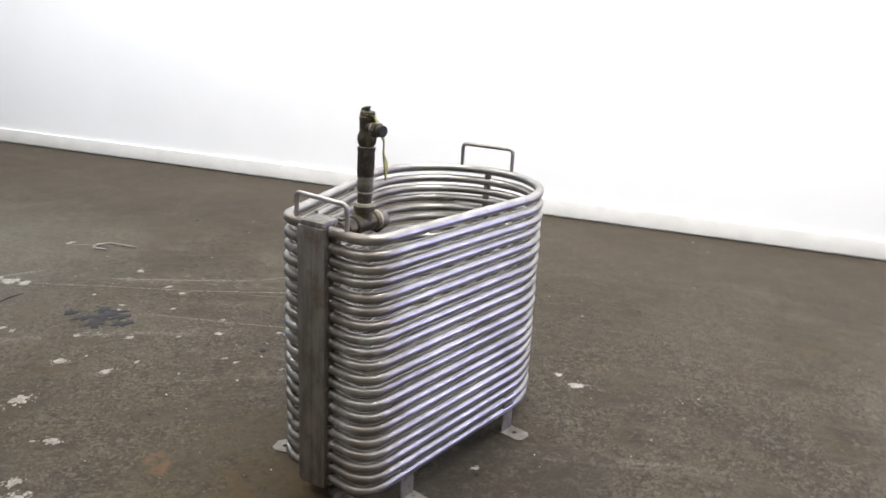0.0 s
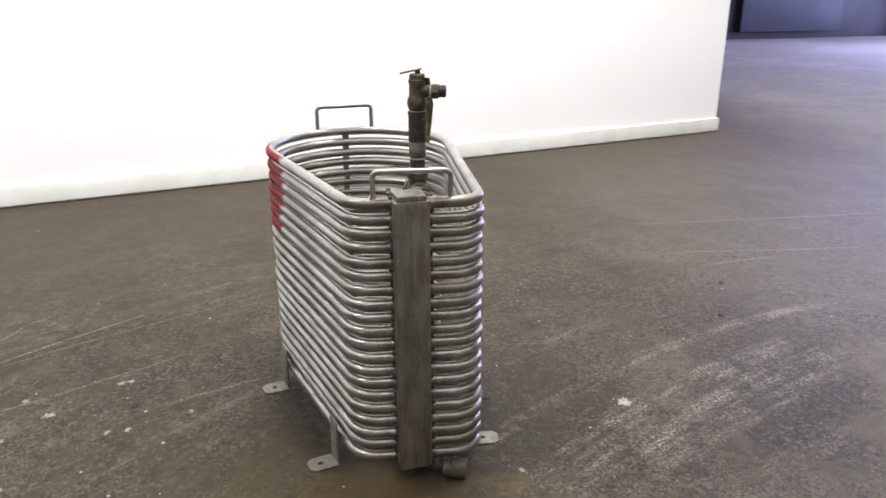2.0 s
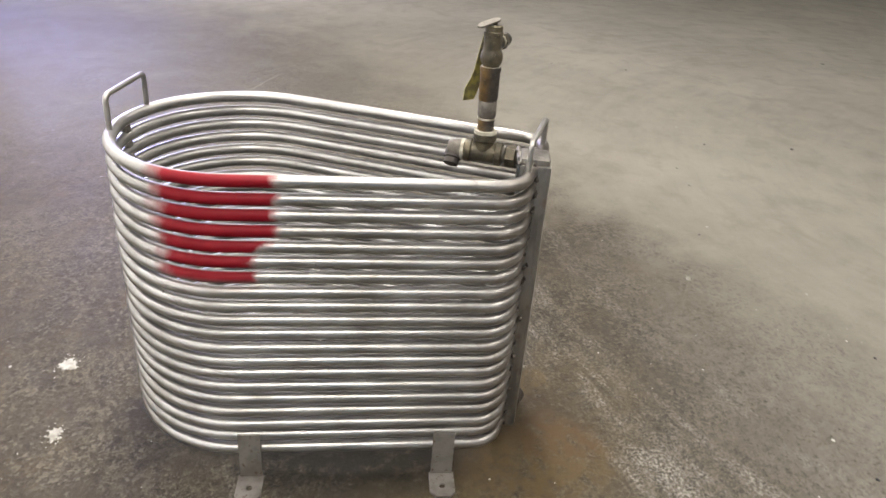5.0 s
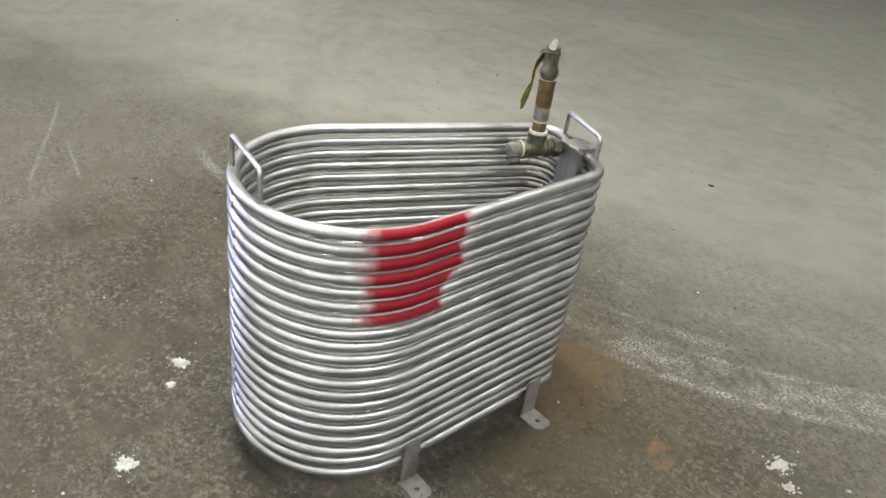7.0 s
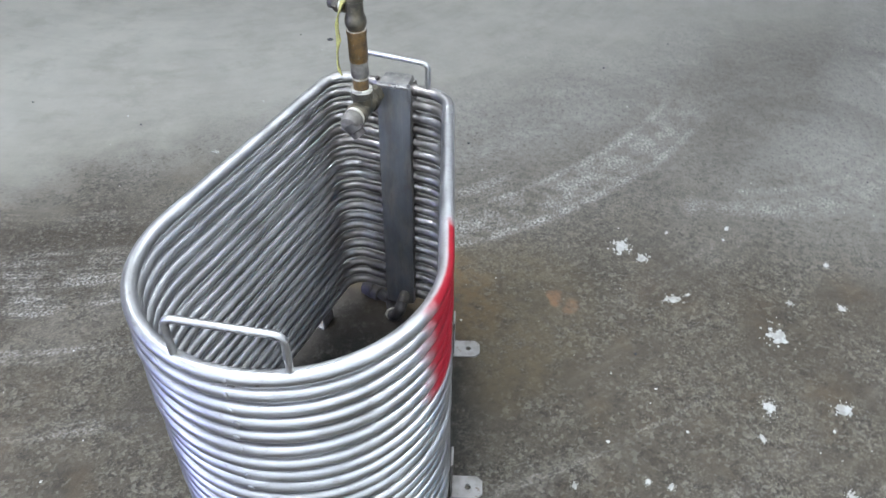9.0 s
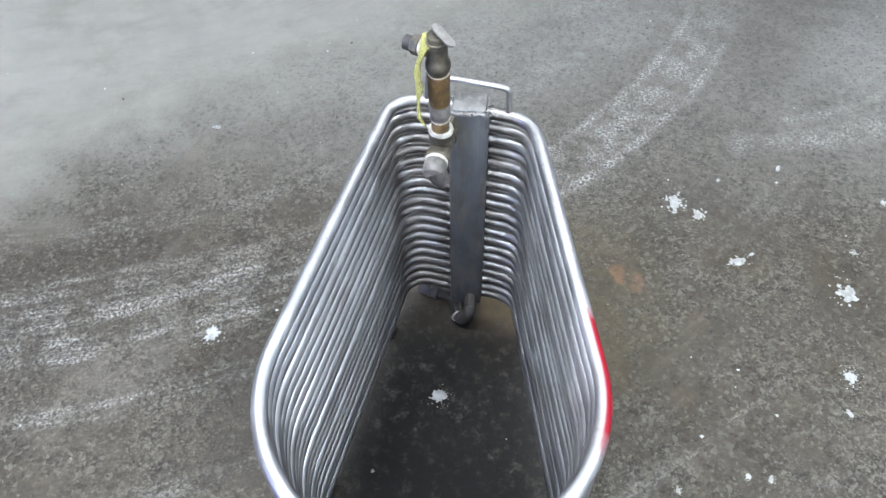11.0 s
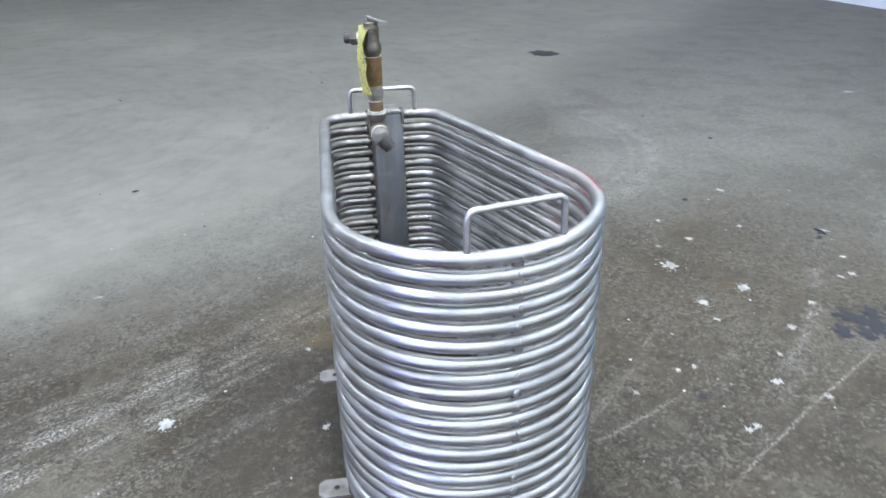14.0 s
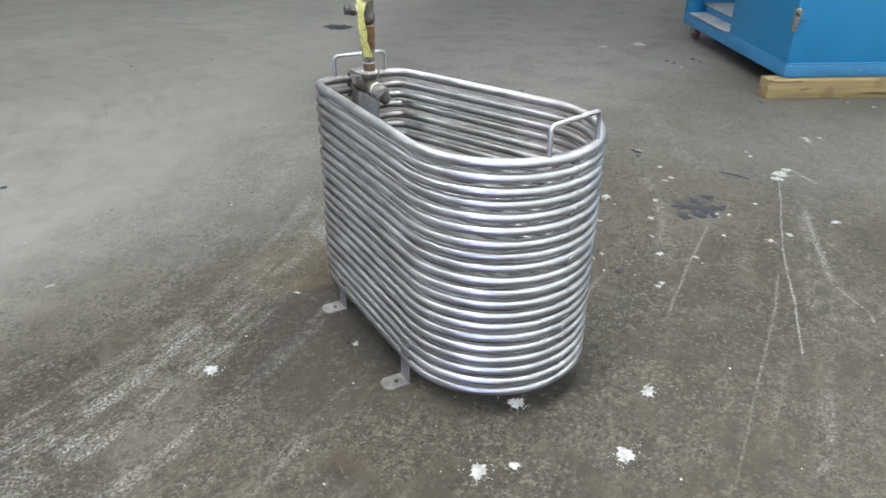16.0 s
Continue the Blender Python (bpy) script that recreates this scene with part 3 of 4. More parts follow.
# ---- mesh helpers ----
def part(name, bm, mat, parent=None, label="", smooth=True):
    """Links a bmesh as one mesh object under its parent."""
    me = bpy.data.meshes.new(name)
    bmesh.ops.recalc_face_normals(bm, faces=bm.faces)
    bm.to_mesh(me)
    bm.free()
    me.materials.append(mat)
    if smooth:
        me.polygons.foreach_set("use_smooth", [True] * len(me.polygons))
        me.set_sharp_from_angle(angle=radians(38))
    ob = new(name, me)
    ob.parent = parent
    if label:
        ob["label"] = label
    return ob


def thing(name, m, label, category, group="", kind=""):
    ob = new(name)
    ob.empty_display_size = 0.05
    ob.matrix_world = m
    return tagged(ob, label, category, group, kind)


def box(x0, x1, y0, y1, z0, z1, bevel=0.0, bm=None):
    bm = bm or bmesh.new()
    made = bmesh.ops.create_cube(bm, size=1.0)["verts"]
    for v in made:
        v.co = Vector(((x0 + x1) / 2 + v.co.x * (x1 - x0), (y0 + y1) / 2 + v.co.y * (y1 - y0), (z0 + z1) / 2 + v.co.z * (z1 - z0)))
    if bevel:
        edges = list({e for v in made for e in v.link_edges})
        bmesh.ops.bevel(bm, geom=edges, offset=bevel, segments=2, affect="EDGES", profile=0.6)
    return bm


def sweep(points, radius, sides=12, bm=None, ups=(0, 0, 1)):
    """A round bar along points; radius is one number or one for each point."""
    bm = bm or bmesh.new()
    pts = [Vector(p) for p in points]
    radii = radius if isinstance(radius, (list, tuple)) else [radius] * len(pts)
    rings, side = [], None
    for k, p in enumerate(pts):
        way = (pts[min(k + 1, len(pts) - 1)] - pts[max(k - 1, 0)]).normalized()
        if side is None:
            side = way.cross(Vector(ups))
            if side.length < 0.1:
                side = way.cross(Vector((1, 0, 0)))
        side = (side - way * side.dot(way)).normalized()
        up = side.cross(way)
        rings.append([bm.verts.new(p + radii[k] * (math.cos(a) * side + math.sin(a) * up)) for a in (2 * math.pi * j / sides for j in range(sides))])
    for a, b in zip(rings, rings[1:]):
        for j in range(sides):
            bm.faces.new((a[j], a[(j + 1) % sides], b[(j + 1) % sides], b[j]))
    bm.faces.new(rings[0])
    bm.faces.new(rings[-1])
    return bm


def rounded(points, radius, steps=7):
    """A polyline with its inner corners rounded off."""
    pts = [Vector(p) for p in points]
    out = [pts[0]]
    for a, b, c in zip(pts, pts[1:], pts[2:]):
        u, v = (a - b).normalized(), (c - b).normalized()
        half = u.angle(v) / 2
        cut = min(radius / math.tan(half), (a - b).length * 0.49, (c - b).length * 0.49)
        r = cut * math.tan(half)
        centre = b + (u + v).normalized() * (r / math.sin(half))
        p0, p1 = b + u * cut - centre, b + v * cut - centre
        turn = p0.angle(p1)
        for k in range(steps + 1):
            f = k / steps
            out.append(centre + (math.sin((1 - f) * turn) * p0 + math.sin(f * turn) * p1) / math.sin(turn))
    return out + [pts[-1]]


def turned(profile, origin, axis, sides=20, bm=None):
    """A body of revolution: (distance along the axis, radius) pairs from origin along axis."""
    o, a = Vector(origin), Vector(axis).normalized()
    return sweep([o + a * d for d, _ in profile], [max(r, 0.0004) for _, r in profile], sides, bm)


def plate(outline, z0, z1, bm=None):
    """A flat prism over an outline in x, y."""
    bm = bm or bmesh.new()
    low = [bm.verts.new((x, y, z0)) for x, y in outline]
    high = [bm.verts.new((x, y, z1)) for x, y in outline]
    bm.faces.new(low[::-1])
    bm.faces.new(high)
    for k in range(len(low)):
        j = (k + 1) % len(low)
        bm.faces.new((low[k], low[j], high[j], high[k]))
    return bm


# ---- setting ----
floor_bm = bmesh.new()
bmesh.ops.create_grid(floor_bm, x_segments=8, y_segments=8, size=20.0)
floor = part("floor", floor_bm, mat_floor, None, smooth=False)
tagged(floor, "worn stained grey concrete factory floor with chalky scrapes", "floor", kind="structure")

WALL_TURN = 9.0
wall_at = pose(0, 2.075, 0, 0, 0, WALL_TURN)
wall = part("wall_north", box(-7.0, 2.664, 0.0, 0.16, 0.0, 4.2), mat_wall, None, smooth=False)
wall.matrix_world = wall_at
tagged(wall, "plain bright white painted wall ending in a free corner", "wall", kind="structure")
bb = bmesh.new()
box(-7.0, 2.678, -0.014, 0.0, 0.008, 0.086, 0.004, bb)
box(2.664, 2.678, -0.001, 0.174, 0.008, 0.086, 0.004, bb)
baseboard = part("baseboard", bb, mat_base, None)
baseboard.matrix_world = wall_at
tagged(baseboard, "white painted baseboard along the foot of the wall", "baseboard", kind="structure")


def room_wall(name, m, length, height, thick, mat, label):
    ob = part(name, box(0, length, 0, thick, 0, height), mat, None, smooth=False)
    ob.matrix_world = m
    return tagged(ob, label, "wall", kind="structure")


ceiling = part("ceiling", box(-16, 16, -14, 16, 4.2, 4.35), mat_ceiling, None, smooth=False)
tagged(ceiling, "plain pale painted ceiling", "ceiling", kind="structure")
room_wall("wall_south", pose(-9, -9.2, 0), 24, 4.2, 0.15, mat_old_white, "plain pale wall far across the floor")
room_wall("wall_west", pose(-4.76, -9.05, 0, 0, 0, 90), 6.3, 4.2, 0.15, mat_wall, "white wall stub behind the blue cabinet")
room_wall("wall_west_back", pose(-7.6, -9.05, 0, 0, 0, 90), 10.0, 4.2, 0.15, mat_old_white, "pale wall far behind the blue cabinet")
room_wall("wall_far_north", pose(1.5, 9.5, 0), 14, 4.2, 0.15, mat_shade_black, "back wall of the next bay, near black for the unlit doorway")
room_wall("wall_bay_side", pose(2.55, 2.72, 0, 0, 0, 90), 6.78, 4.2, 0.12, mat_wall, "white wall of the next bay")
wall_east = room_wall("wall_east_south", pose(8.3, -9.05, 0, 0, 0, 90), 9.55, 4.2, 0.14, mat_old_white, "scuffed white painted wall with black marks low down")
room_wall("wall_east_back", pose(14.0, -9.05, 0, 0, 0, 90), 19.1, 4.2, 0.14, mat_shade_black, "wall deep in the side bay, near black for the bay's shade")
# added wall: keeps door_daylight off the side bay so it stays dark
room_wall("added_bay_shade_wall", pose(8.45, 4.0, 0), 5.55, 4.2, 0.12, mat_shade_black, "added near-black wall keeping the door light out of the side bay")
door_head = part("door_head", box(8.16, 8.30, 0.5, 2.6, 2.6, 4.2), mat_old_white, None, smooth=False)
tagged(door_head, "white wall above the side opening", "wall", kind="structure")
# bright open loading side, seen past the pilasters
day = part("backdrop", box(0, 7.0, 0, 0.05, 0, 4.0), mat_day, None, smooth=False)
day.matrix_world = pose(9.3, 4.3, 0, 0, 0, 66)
tagged(day, "overexposed daylight outside the open loading door", "backdrop", kind="structure")
jamb = part("door_jamb", box(11.28, 11.46, 9.30, 9.48, 0, 3.2, 0.01), mat_old_white, None)
tagged(jamb, "white painted door jamb beside the dark doorway", "door jamb", kind="structure")
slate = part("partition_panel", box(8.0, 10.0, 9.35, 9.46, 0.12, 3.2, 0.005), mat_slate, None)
tagged(slate, "slate grey panel beside the dark doorway", "partition", kind="structure")

# pilaster and panel at the mouth of the side bay
pil = thing("pilaster", pose(7.80, 3.69, 0), "white painted pilaster beside the open loading door", "pilaster", kind="structure")
part("shaft", box(-0.10, 0.06, -0.075, 0.115, 0, 3.4, 0.008), mat_old_white, pil)
part("plinth", box(-0.106, 0.066, -0.081, 0.121, 0, 0.10, 0.008), mat_old_white, pil)
recess = part("recess_panel", box(8.10, 8.20, 2.9, 4.0, 0.0, 3.4, 0.006), mat_old_white, None)
tagged(recess, "greyish white panel set back between pilaster and cabinet", "partition", kind="structure")
lk = thing("drawer_cabinet", pose(7.95, 2.76, 0, 0, 0, -6), "tall white cabinet with dark drawer slots", "cabinet")
part("body", box(0.0, 0.26, -0.22, 0.56, 0.05, 2.6, 0.01), mat_old_white, lk)
part("base", box(0.008, 0.25, -0.21, 0.55, 0.0, 0.06), mat_old_white, lk)
for k in range(5):
    z0, z1 = max(0.07, 0.52 * k - 0.06), 0.52 * k + 0.45
    drawer = part("drawer", box(-0.02, 0.0, -0.212, 0.552, z0, z1, 0.006), mat_old_white, lk)
    # no recess is cut; its shade is a near-black strip
    part("pull_slot", box(-0.026, -0.0195, -0.14, 0.20, z1 - 0.035, z1 - 0.012, 0.003), mat_shade_black, drawer, "dark strip drawn for the shade of a recessed pull")
bx = thing("cardboard_box", pose(7.86, 3.46, 0, 0, 0, 10), "low faded box on the floor between the white panels", "box")
part("carton", box(-0.12, 0.12, -0.11, 0.11, 0, 0.07, 0.006), mat_carton, bx)
part("lid_flap", box(-0.125, 0.125, -0.115, 0.115, 0.07, 0.077, 0.002), mat_carton, bx)

stand = thing("folding_stand", pose(7.98, 4.07, 0), "dark folding stand with a splayed dull red leg by the daylight", "stand")
part("post", sweep([(0.0, -0.05, 0.0), (0.0, -0.03, 1.1)], 0.036, 12), mat_rubber, stand)
part("leg", sweep([(-0.08, 0.26, 0.020), (0.0, -0.02, 0.36)], 0.028, 10), mat_red, stand)
part("leg", sweep([(-0.06, -0.20, 0.020), (0.0, -0.04, 0.36)], 0.022, 10), mat_rubber, stand)
part("cross_plate", box(-0.05, 0.05, -0.12, 0.08, 0.33, 0.46, 0.01), mat_rubber, stand)
part("top_bar", box(-0.04, 0.04, -0.16, 0.12, 1.10, 1.16, 0.01), mat_rubber, stand)

crate = thing("wooden_crate", pose(9.3, 2.70, 0, 0, 0, 12), "small faded wooden crate under a pale drum", "crate")
for z in (0.0, 0.085):
    part("slat", box(-0.2, 0.2, -0.2, 0.2, z, z + 0.075, 0.004), mat_carton, crate)
drum = thing("plastic_drum", pose(9.3, 2.70, 0.162), "pale blue plastic drum standing on a wooden crate", "drum")
part("shell", turned([(0, 0.15), (0.02, 0.172), (0.25, 0.178), (0.26, 0.170), (0.42, 0.178), (0.60, 0.170), (0.62, 0.15)], (0, 0, 0), (0, 0, 1), 24), mat_pale_blue, drum)
part("lid", turned([(0.62, 0.155), (0.645, 0.16), (0.65, 0.14)], (0, 0, 0), (0, 0, 1), 24), mat_pale_blue, drum)
for at, w0, w1, h in ((pose(11.4, 1.25, 0, 0, 0, 90), -0.5, 0.48, 2.2), (pose(12.0, 3.1, 0, 0, 0, 90), -0.55, 0.75, 2.4)):
    brd = thing("stacked_board", at, "reddish brown board standing upright in the side bay", "board", "boards in the side bay")
    part("panel", box(w0, w1, -0.03, 0.03, 0.0, h, 0.006), mat_brick_red, brd)
    part("batten", box(w0 + 0.05, w1 - 0.05, 0.03, 0.06, 1.0, 1.1, 0.004), mat_brick_red, brd)
mach = thing("machine", pose(10.9, 2.15, 0, 0, 0, 90), "black machine standing in the shaded side bay", "machine")
part("cabinet_body", box(-0.66, 0.5, -0.4, 0.4, 0.12, 0.95, 0.03), mat_rubber, mach)
part("top_cover", box(-0.6, 0.1, -0.35, 0.35, 0.95, 1.5, 0.03), mat_rubber, mach)
for sx in (-0.5, 0.35):
    part("skid", box(sx - 0.06, sx + 0.06, -0.45, 0.45, 0.0, 0.12, 0.01), mat_shade_black, mach)

# ---- the blue cabinet on its timber ----
cab_at = pose(-2.42, -0.445, -0.005, 0, 0, 143.8)
cab = thing("steel_cabinet", cab_at, "blue enamelled steel cabinet with an open side bay, propped on timber", "cabinet")
part("base_frame", box(0.0, 1.5, 0.0, 1.30, 0.097, 0.152, 0.006), mat_blue_edge, cab, "chipped blue base frame")
part("front_panel", box(0.012, 1.49, 0.010, 0.030, 0.160, 1.50, 0.004), mat_blue, cab)
part("front_lip", box(0.004, 1.496, 0.002, 0.034, 0.151, 0.161, 0.002), mat_blue_edge, cab)
part("side_panel", box(0.012, 0.030, 0.030, 0.66, 0.160, 1.50, 0.004), mat_blue, cab)
part("side_lip", box(0.002, 0.036, 0.035, 1.30, 0.151, 0.160, 0.002), mat_blue_edge, cab)
part("corner_post", box(0.004, 0.06, 1.20, 1.27, 0.153, 1.50, 0.005), mat_blue, cab)
part("back_panel", box(0.0, 1.5, 1.272, 1.292, 0.153, 1.50, 0.004), mat_blue, cab)
part("partition", box(0.031, 1.46, 0.635, 0.655, 0.160, 1.49, 0.003), mat_blue, cab)
part("end_panel", box(1.465, 1.488, 0.031, 1.27, 0.160, 1.49, 0.003), mat_blue, cab)
part("roof", box(0.0, 1.5, 0.0, 1.30, 1.502, 1.532, 0.006), mat_blue, cab)
part("shelf", box(0.10, 1.46, 0.66, 1.265, 0.205, 0.22, 0.003), mat_shelf, cab, "bare steel shelf in the open bay")
part("step_riser", box(0.092, 0.099, 0.668, 1.195, 0.175, 0.205, 0.001), mat_blue_edge, cab)
part("step_tread", box(-0.006, 0.10, 0.668, 1.195, 0.162, 0.174, 0.003), mat_shelf, cab)
latch = part("latch", box(-0.010, 0.016, -0.004, 0.012, 0.305, 0.405, 0.004), mat_latch, cab, "grimy grey metal latch")
part("latch_knob", turned([(0, 0.014), (0.012, 0.016), (0.02, 0.010)], (0.003, -0.003, 0.392), (0, -1, 0), 12), mat_latch, latch)
part("latch_lever", box(0.0, 0.035, -0.010, -0.004, 0.352, 0.362, 0.002), mat_latch, latch)
for cx, cy in ((0.07, 1.24), (1.40, 1.24)):
    wheel = part("caster", turned([(-0.015, 0.02), (-0.012, 0.042), (0.012, 0.042), (0.015, 0.02)], (cx, cy, 0.047), (1, 0, 0), 16), mat_red, cab, "worn red caster wheel")
    part("caster_fork", box(cx - 0.022, cx + 0.022, cy - 0.012, cy + 0.012, 0.042, 0.098, 0.003), mat_shelf, wheel)

timber = part("timber_beam", box(-0.075, 1.62, -0.03, 0.06, 0.0, 0.090, 0.006), mat_wood)
for v in timber.data.vertices:
    v.co.z += 0.002 * math.sin(9 * v.co.x) * (v.co.z > 0.05)
timber.matrix_world = pose(-2.42, -0.445, 0, 0, 0, 143.8)
tagged(timber, "raw yellow timber beam propping up the cabinet", "timber")

# ---- the coil ----
RING_Z0, RING_STEP, RINGS, TUBE = 0.0540, 0.02485, 20, 0.0097


def ring_path():
    """Plan of one loop: header, slanted narrow end, two unlike splayed sides, round end, and back."""
    r, ox, cy, end, slant = 0.1916, 0.0067, 0.1666, -0.2934, -0.178
    left_tilt, right_tilt = radians(11.8), radians(10.3)
    end_y = lambda x: end + slant * x
    lx, ly = ox - r * math.cos(left_tilt), cy - r * math.sin(left_tilt)
    rx, ry = ox + r * math.cos(right_tilt), cy - r * math.sin(right_tilt)
    left_x, right_x = lx + (ly - end) * math.tan(left_tilt), rx - (ry - end) * math.tan(right_tilt)
    left = rounded([(-0.024, end_y(-0.024), 0), (left_x, end_y(left_x), 0), (lx, ly, 0)], 0.050, 8)
    right = rounded([(0.026, end_y(0.026), 0), (right_x, end_y(right_x), 0), (rx, ry, 0)], 0.050, 8)
    sweep_angle = math.pi + left_tilt + right_tilt
    bow = [Vector((ox - r * math.cos(a), cy + r * math.sin(a), 0)) for a in (-left_tilt + sweep_angle * k / 40 for k in range(1, 40))]
    return left + bow + right[::-1]


coil = thing("tube_coil", pose(0, 0, 0), "tapered stainless tube coil with sprayed red patch on bracket feet", "heat exchanger")
path = ring_path()
radii = [TUBE] * len(path)
ring_bm = sweep(path, radii, 14)
# weld collars where the tube enters the header
for a, b in ((path[0], path[1]), (path[-1], path[-2])):
    way = (b - a).normalized()
    sweep([a + way * d for d in (0.004, 0.007, 0.011, 0.014)], [TUBE * 1.0, TUBE * 1.10, TUBE * 1.08, TUBE * 0.98], 12, ring_bm)
first = part("tube_loop", ring_bm, mat_tube, coil)
rng = random.Random(4)
loops = [first]
for k in range(RINGS):
    ob = first if k == 0 else new("tube_loop", first.data)
    ob.parent = coil
    ob.location = (rng.uniform(-0.0012, 0.0012), rng.uniform(-0.0012, 0.0012), RING_Z0 + RING_STEP * k + rng.uniform(-0.0011, 0.0011))
    ob.rotation_euler = (rng.uniform(-0.002, 0.002), rng.uniform(-0.002, 0.002), rng.uniform(-0.002, 0.002))
    ob.scale.x = 1.012 - 0.012 * k / RINGS

# header: a box section with rounded edges, a cap and a raised seam
header = part("header", box(-0.030, 0.030, -0.318, -0.268, 0.036, 0.535, 0.007), mat_header, coil, "weathered grey steel header box")
part("header_seam", box(-0.004, 0.003, -0.3195, -0.3165, 0.04, 0.52, 0.001), mat_header, header)
part("header_cap", box(-0.0255, 0.0255, -0.315, -0.270, 0.528, 0.544, 0.0065), mat_header, header)
part("header_tab", box(-0.0305, -0.0245, -0.2690, -0.2660, 0.515, 0.5475, 0.001), mat_header, header, "thin bent sliver on the header top")
top_weld = bmesh.new()
r = random.Random(31)
for k in range(9):
    turned([(-0.006, 0.001), (-0.003, 0.0032), (0.003, 0.0038), (0.006, 0.001)], (-0.027 + 0.0062 * k, -0.2675 + r.uniform(-0.0015, 0.0015), 0.5395 + r.uniform(-0.001, 0.0015)), (1, r.uniform(-0.3, 0.3), r.uniform(-0.2, 0.2)), 7, top_weld)
part("top_weld", top_weld, mat_foot, header, "lumpy weld along the header top")

# burnt, uneven weld beads where each loop meets the header
bead_bm = turned([(-0.006, 0.0015), (-0.004, 0.0042), (0.001, 0.0050), (0.005, 0.0034), (0.007, 0.001)], (0, 0, 0), (0, 0, 1), 7)
bead = part("weld_bead", bead_bm, mat_bead, header)
beads = [bead]
for k in range(2 * RINGS * 2):
    ob = bead if k == 0 else new("weld_bead", bead.data)
    ob.parent = header
    side = -1 if k % 2 else 1
    z = RING_Z0 + RING_STEP * (k // 4) + (0.0105 if k % 4 > 1 else -0.009) + rng.uniform(-0.002, 0.002)
    ob.location = (side * (0.0315 + rng.uniform(0, 0.002)) + 0.002, -0.298 - 0.003 * side + rng.uniform(-0.006, 0.006), z)
    ob.rotation_euler = (rng.uniform(-0.5, 0.5), rng.uniform(-0.4, 0.4), rng.uniform(0, 6))
    w = rng.uniform(0.55, 1.0)
    ob.scale = (w, w * rng.uniform(0.7, 1.2), rng.uniform(0.5, 0.9))

# short spacer blocks between the loops at the round end
spacer = part("spacer_block", box(-0.007, 0.007, -0.0045, 0.0045, -0.0062, 0.0062, 0.001), mat_foot, coil, "dull steel spacer between two loops")
for k in range(RINGS - 1):
    ob = spacer if k == 0 else new("spacer_block", spacer.data)
    ob.parent = coil
    ob.location = (0.002 + rng.uniform(-0.002, 0.002), 0.3545 + rng.uniform(-0.001, 0.001), RING_Z0 + RING_STEP * (k + 0.5))
    ob.scale.x = rng.uniform(0.75, 1.1)

mark_bm = turned([(-0.0075, 0.0006), (-0.005, 0.0030), (0.001, 0.0036), (0.005, 0.0026), (0.0075, 0.0006)], (0, 0, 0), (0, 0, 1), 8)
mark = part("weld_mark", mark_bm, mat_rod, coil, "rough bright weld mark on the loop")
for k in range(RINGS):
    ob = mark if k == 0 else new("weld_mark", mark.data)
    ob.parent = coil
    ob.location = (0.003 + rng.uniform(-0.004, 0.004), 0.3663, RING_Z0 + RING_STEP * k + rng.uniform(-0.002, 0.002))
    ob.rotation_euler = (0, rng.uniform(-0.6, 0.6), 0)
    ob.scale = (rng.uniform(0.8, 1.7), 0.7, rng.uniform(0.6, 0.95))


def handle(name, a, b, height):
    """A bent rod handle standing on the top loop."""
    a, b = Vector(a), Vector(b)
    up = Vector((0, 0, height))
    pts = rounded([a, a + up, b + up, b], 0.010, 5)
    return part(name, sweep(pts, 0.0044, 10), mat_rod, coil)


TOP = RING_Z0 + RING_STEP * (RINGS - 1)
handle("handle", (-0.064, 0.344, TOP + 0.004), (0.066, 0.349, TOP + 0.004), 0.0575)
handle("handle", (-0.057, -0.283, TOP + 0.004), (0.066, -0.3045, TOP + 0.004), 0.049)


def foot(hx, hy, turn, reach):
    """A bent bracket: a web on the two lowest loops and a pad with a bolt hole. Local x points outwards."""
    bm = bmesh.new()
    w, t, tip = 0.021, 0.0035, 0.054 - reach
    # pad with clipped corners and a square-cut hole
    pad = [(-reach, -w), (tip - 0.010, -w), (tip, -w + 0.009), (tip, w - 0.009), (tip - 0.010, w), (-reach, w)]
    hole = [(0.0054 * math.cos(a), 0.0054 * math.sin(a)) for a in (2 * math.pi * k / 12 for k in range(12))]
    rings = []
    for z in (0.0, t):
        outer = [bm.verts.new((x, y, z)) for x, y in pad]
        inner = [bm.verts.new((x, y, z)) for x, y in hole]
        edges = [bm.edges.new((v[k], v[(k + 1) % len(v)])) for v in (outer, inner) for k in range(len(v))]
        bmesh.ops.triangle_fill(bm, edges=edges, use_beauty=True)
        rings.append((outer, inner))
    for low, high in zip(*rings):
        for k in range(len(low)):
            j = (k + 1) % len(low)
            bm.faces.new((low[k], low[j], high[j], high[k]))
    ob = part("foot", bm, mat_foot, coil, "bent steel bracket foot")
    web = box(-reach - 0.001, -reach + 0.0028, -w * 0.86, w * 0.86, 0.0005, 0.092, 0.001)
    part("web", web, mat_foot, ob)
    ob.matrix_world = pose(hx, hy, 0, 0, 0, turn)
    return ob


foot(-0.160, -0.205, 190.5, 0.031)
foot(0.163, -0.212, -10.5, 0.023)
foot(-0.2215, 0.105, 190.5, 0.029)
foot(0.2225, 0.114, -10.5, 0.023)

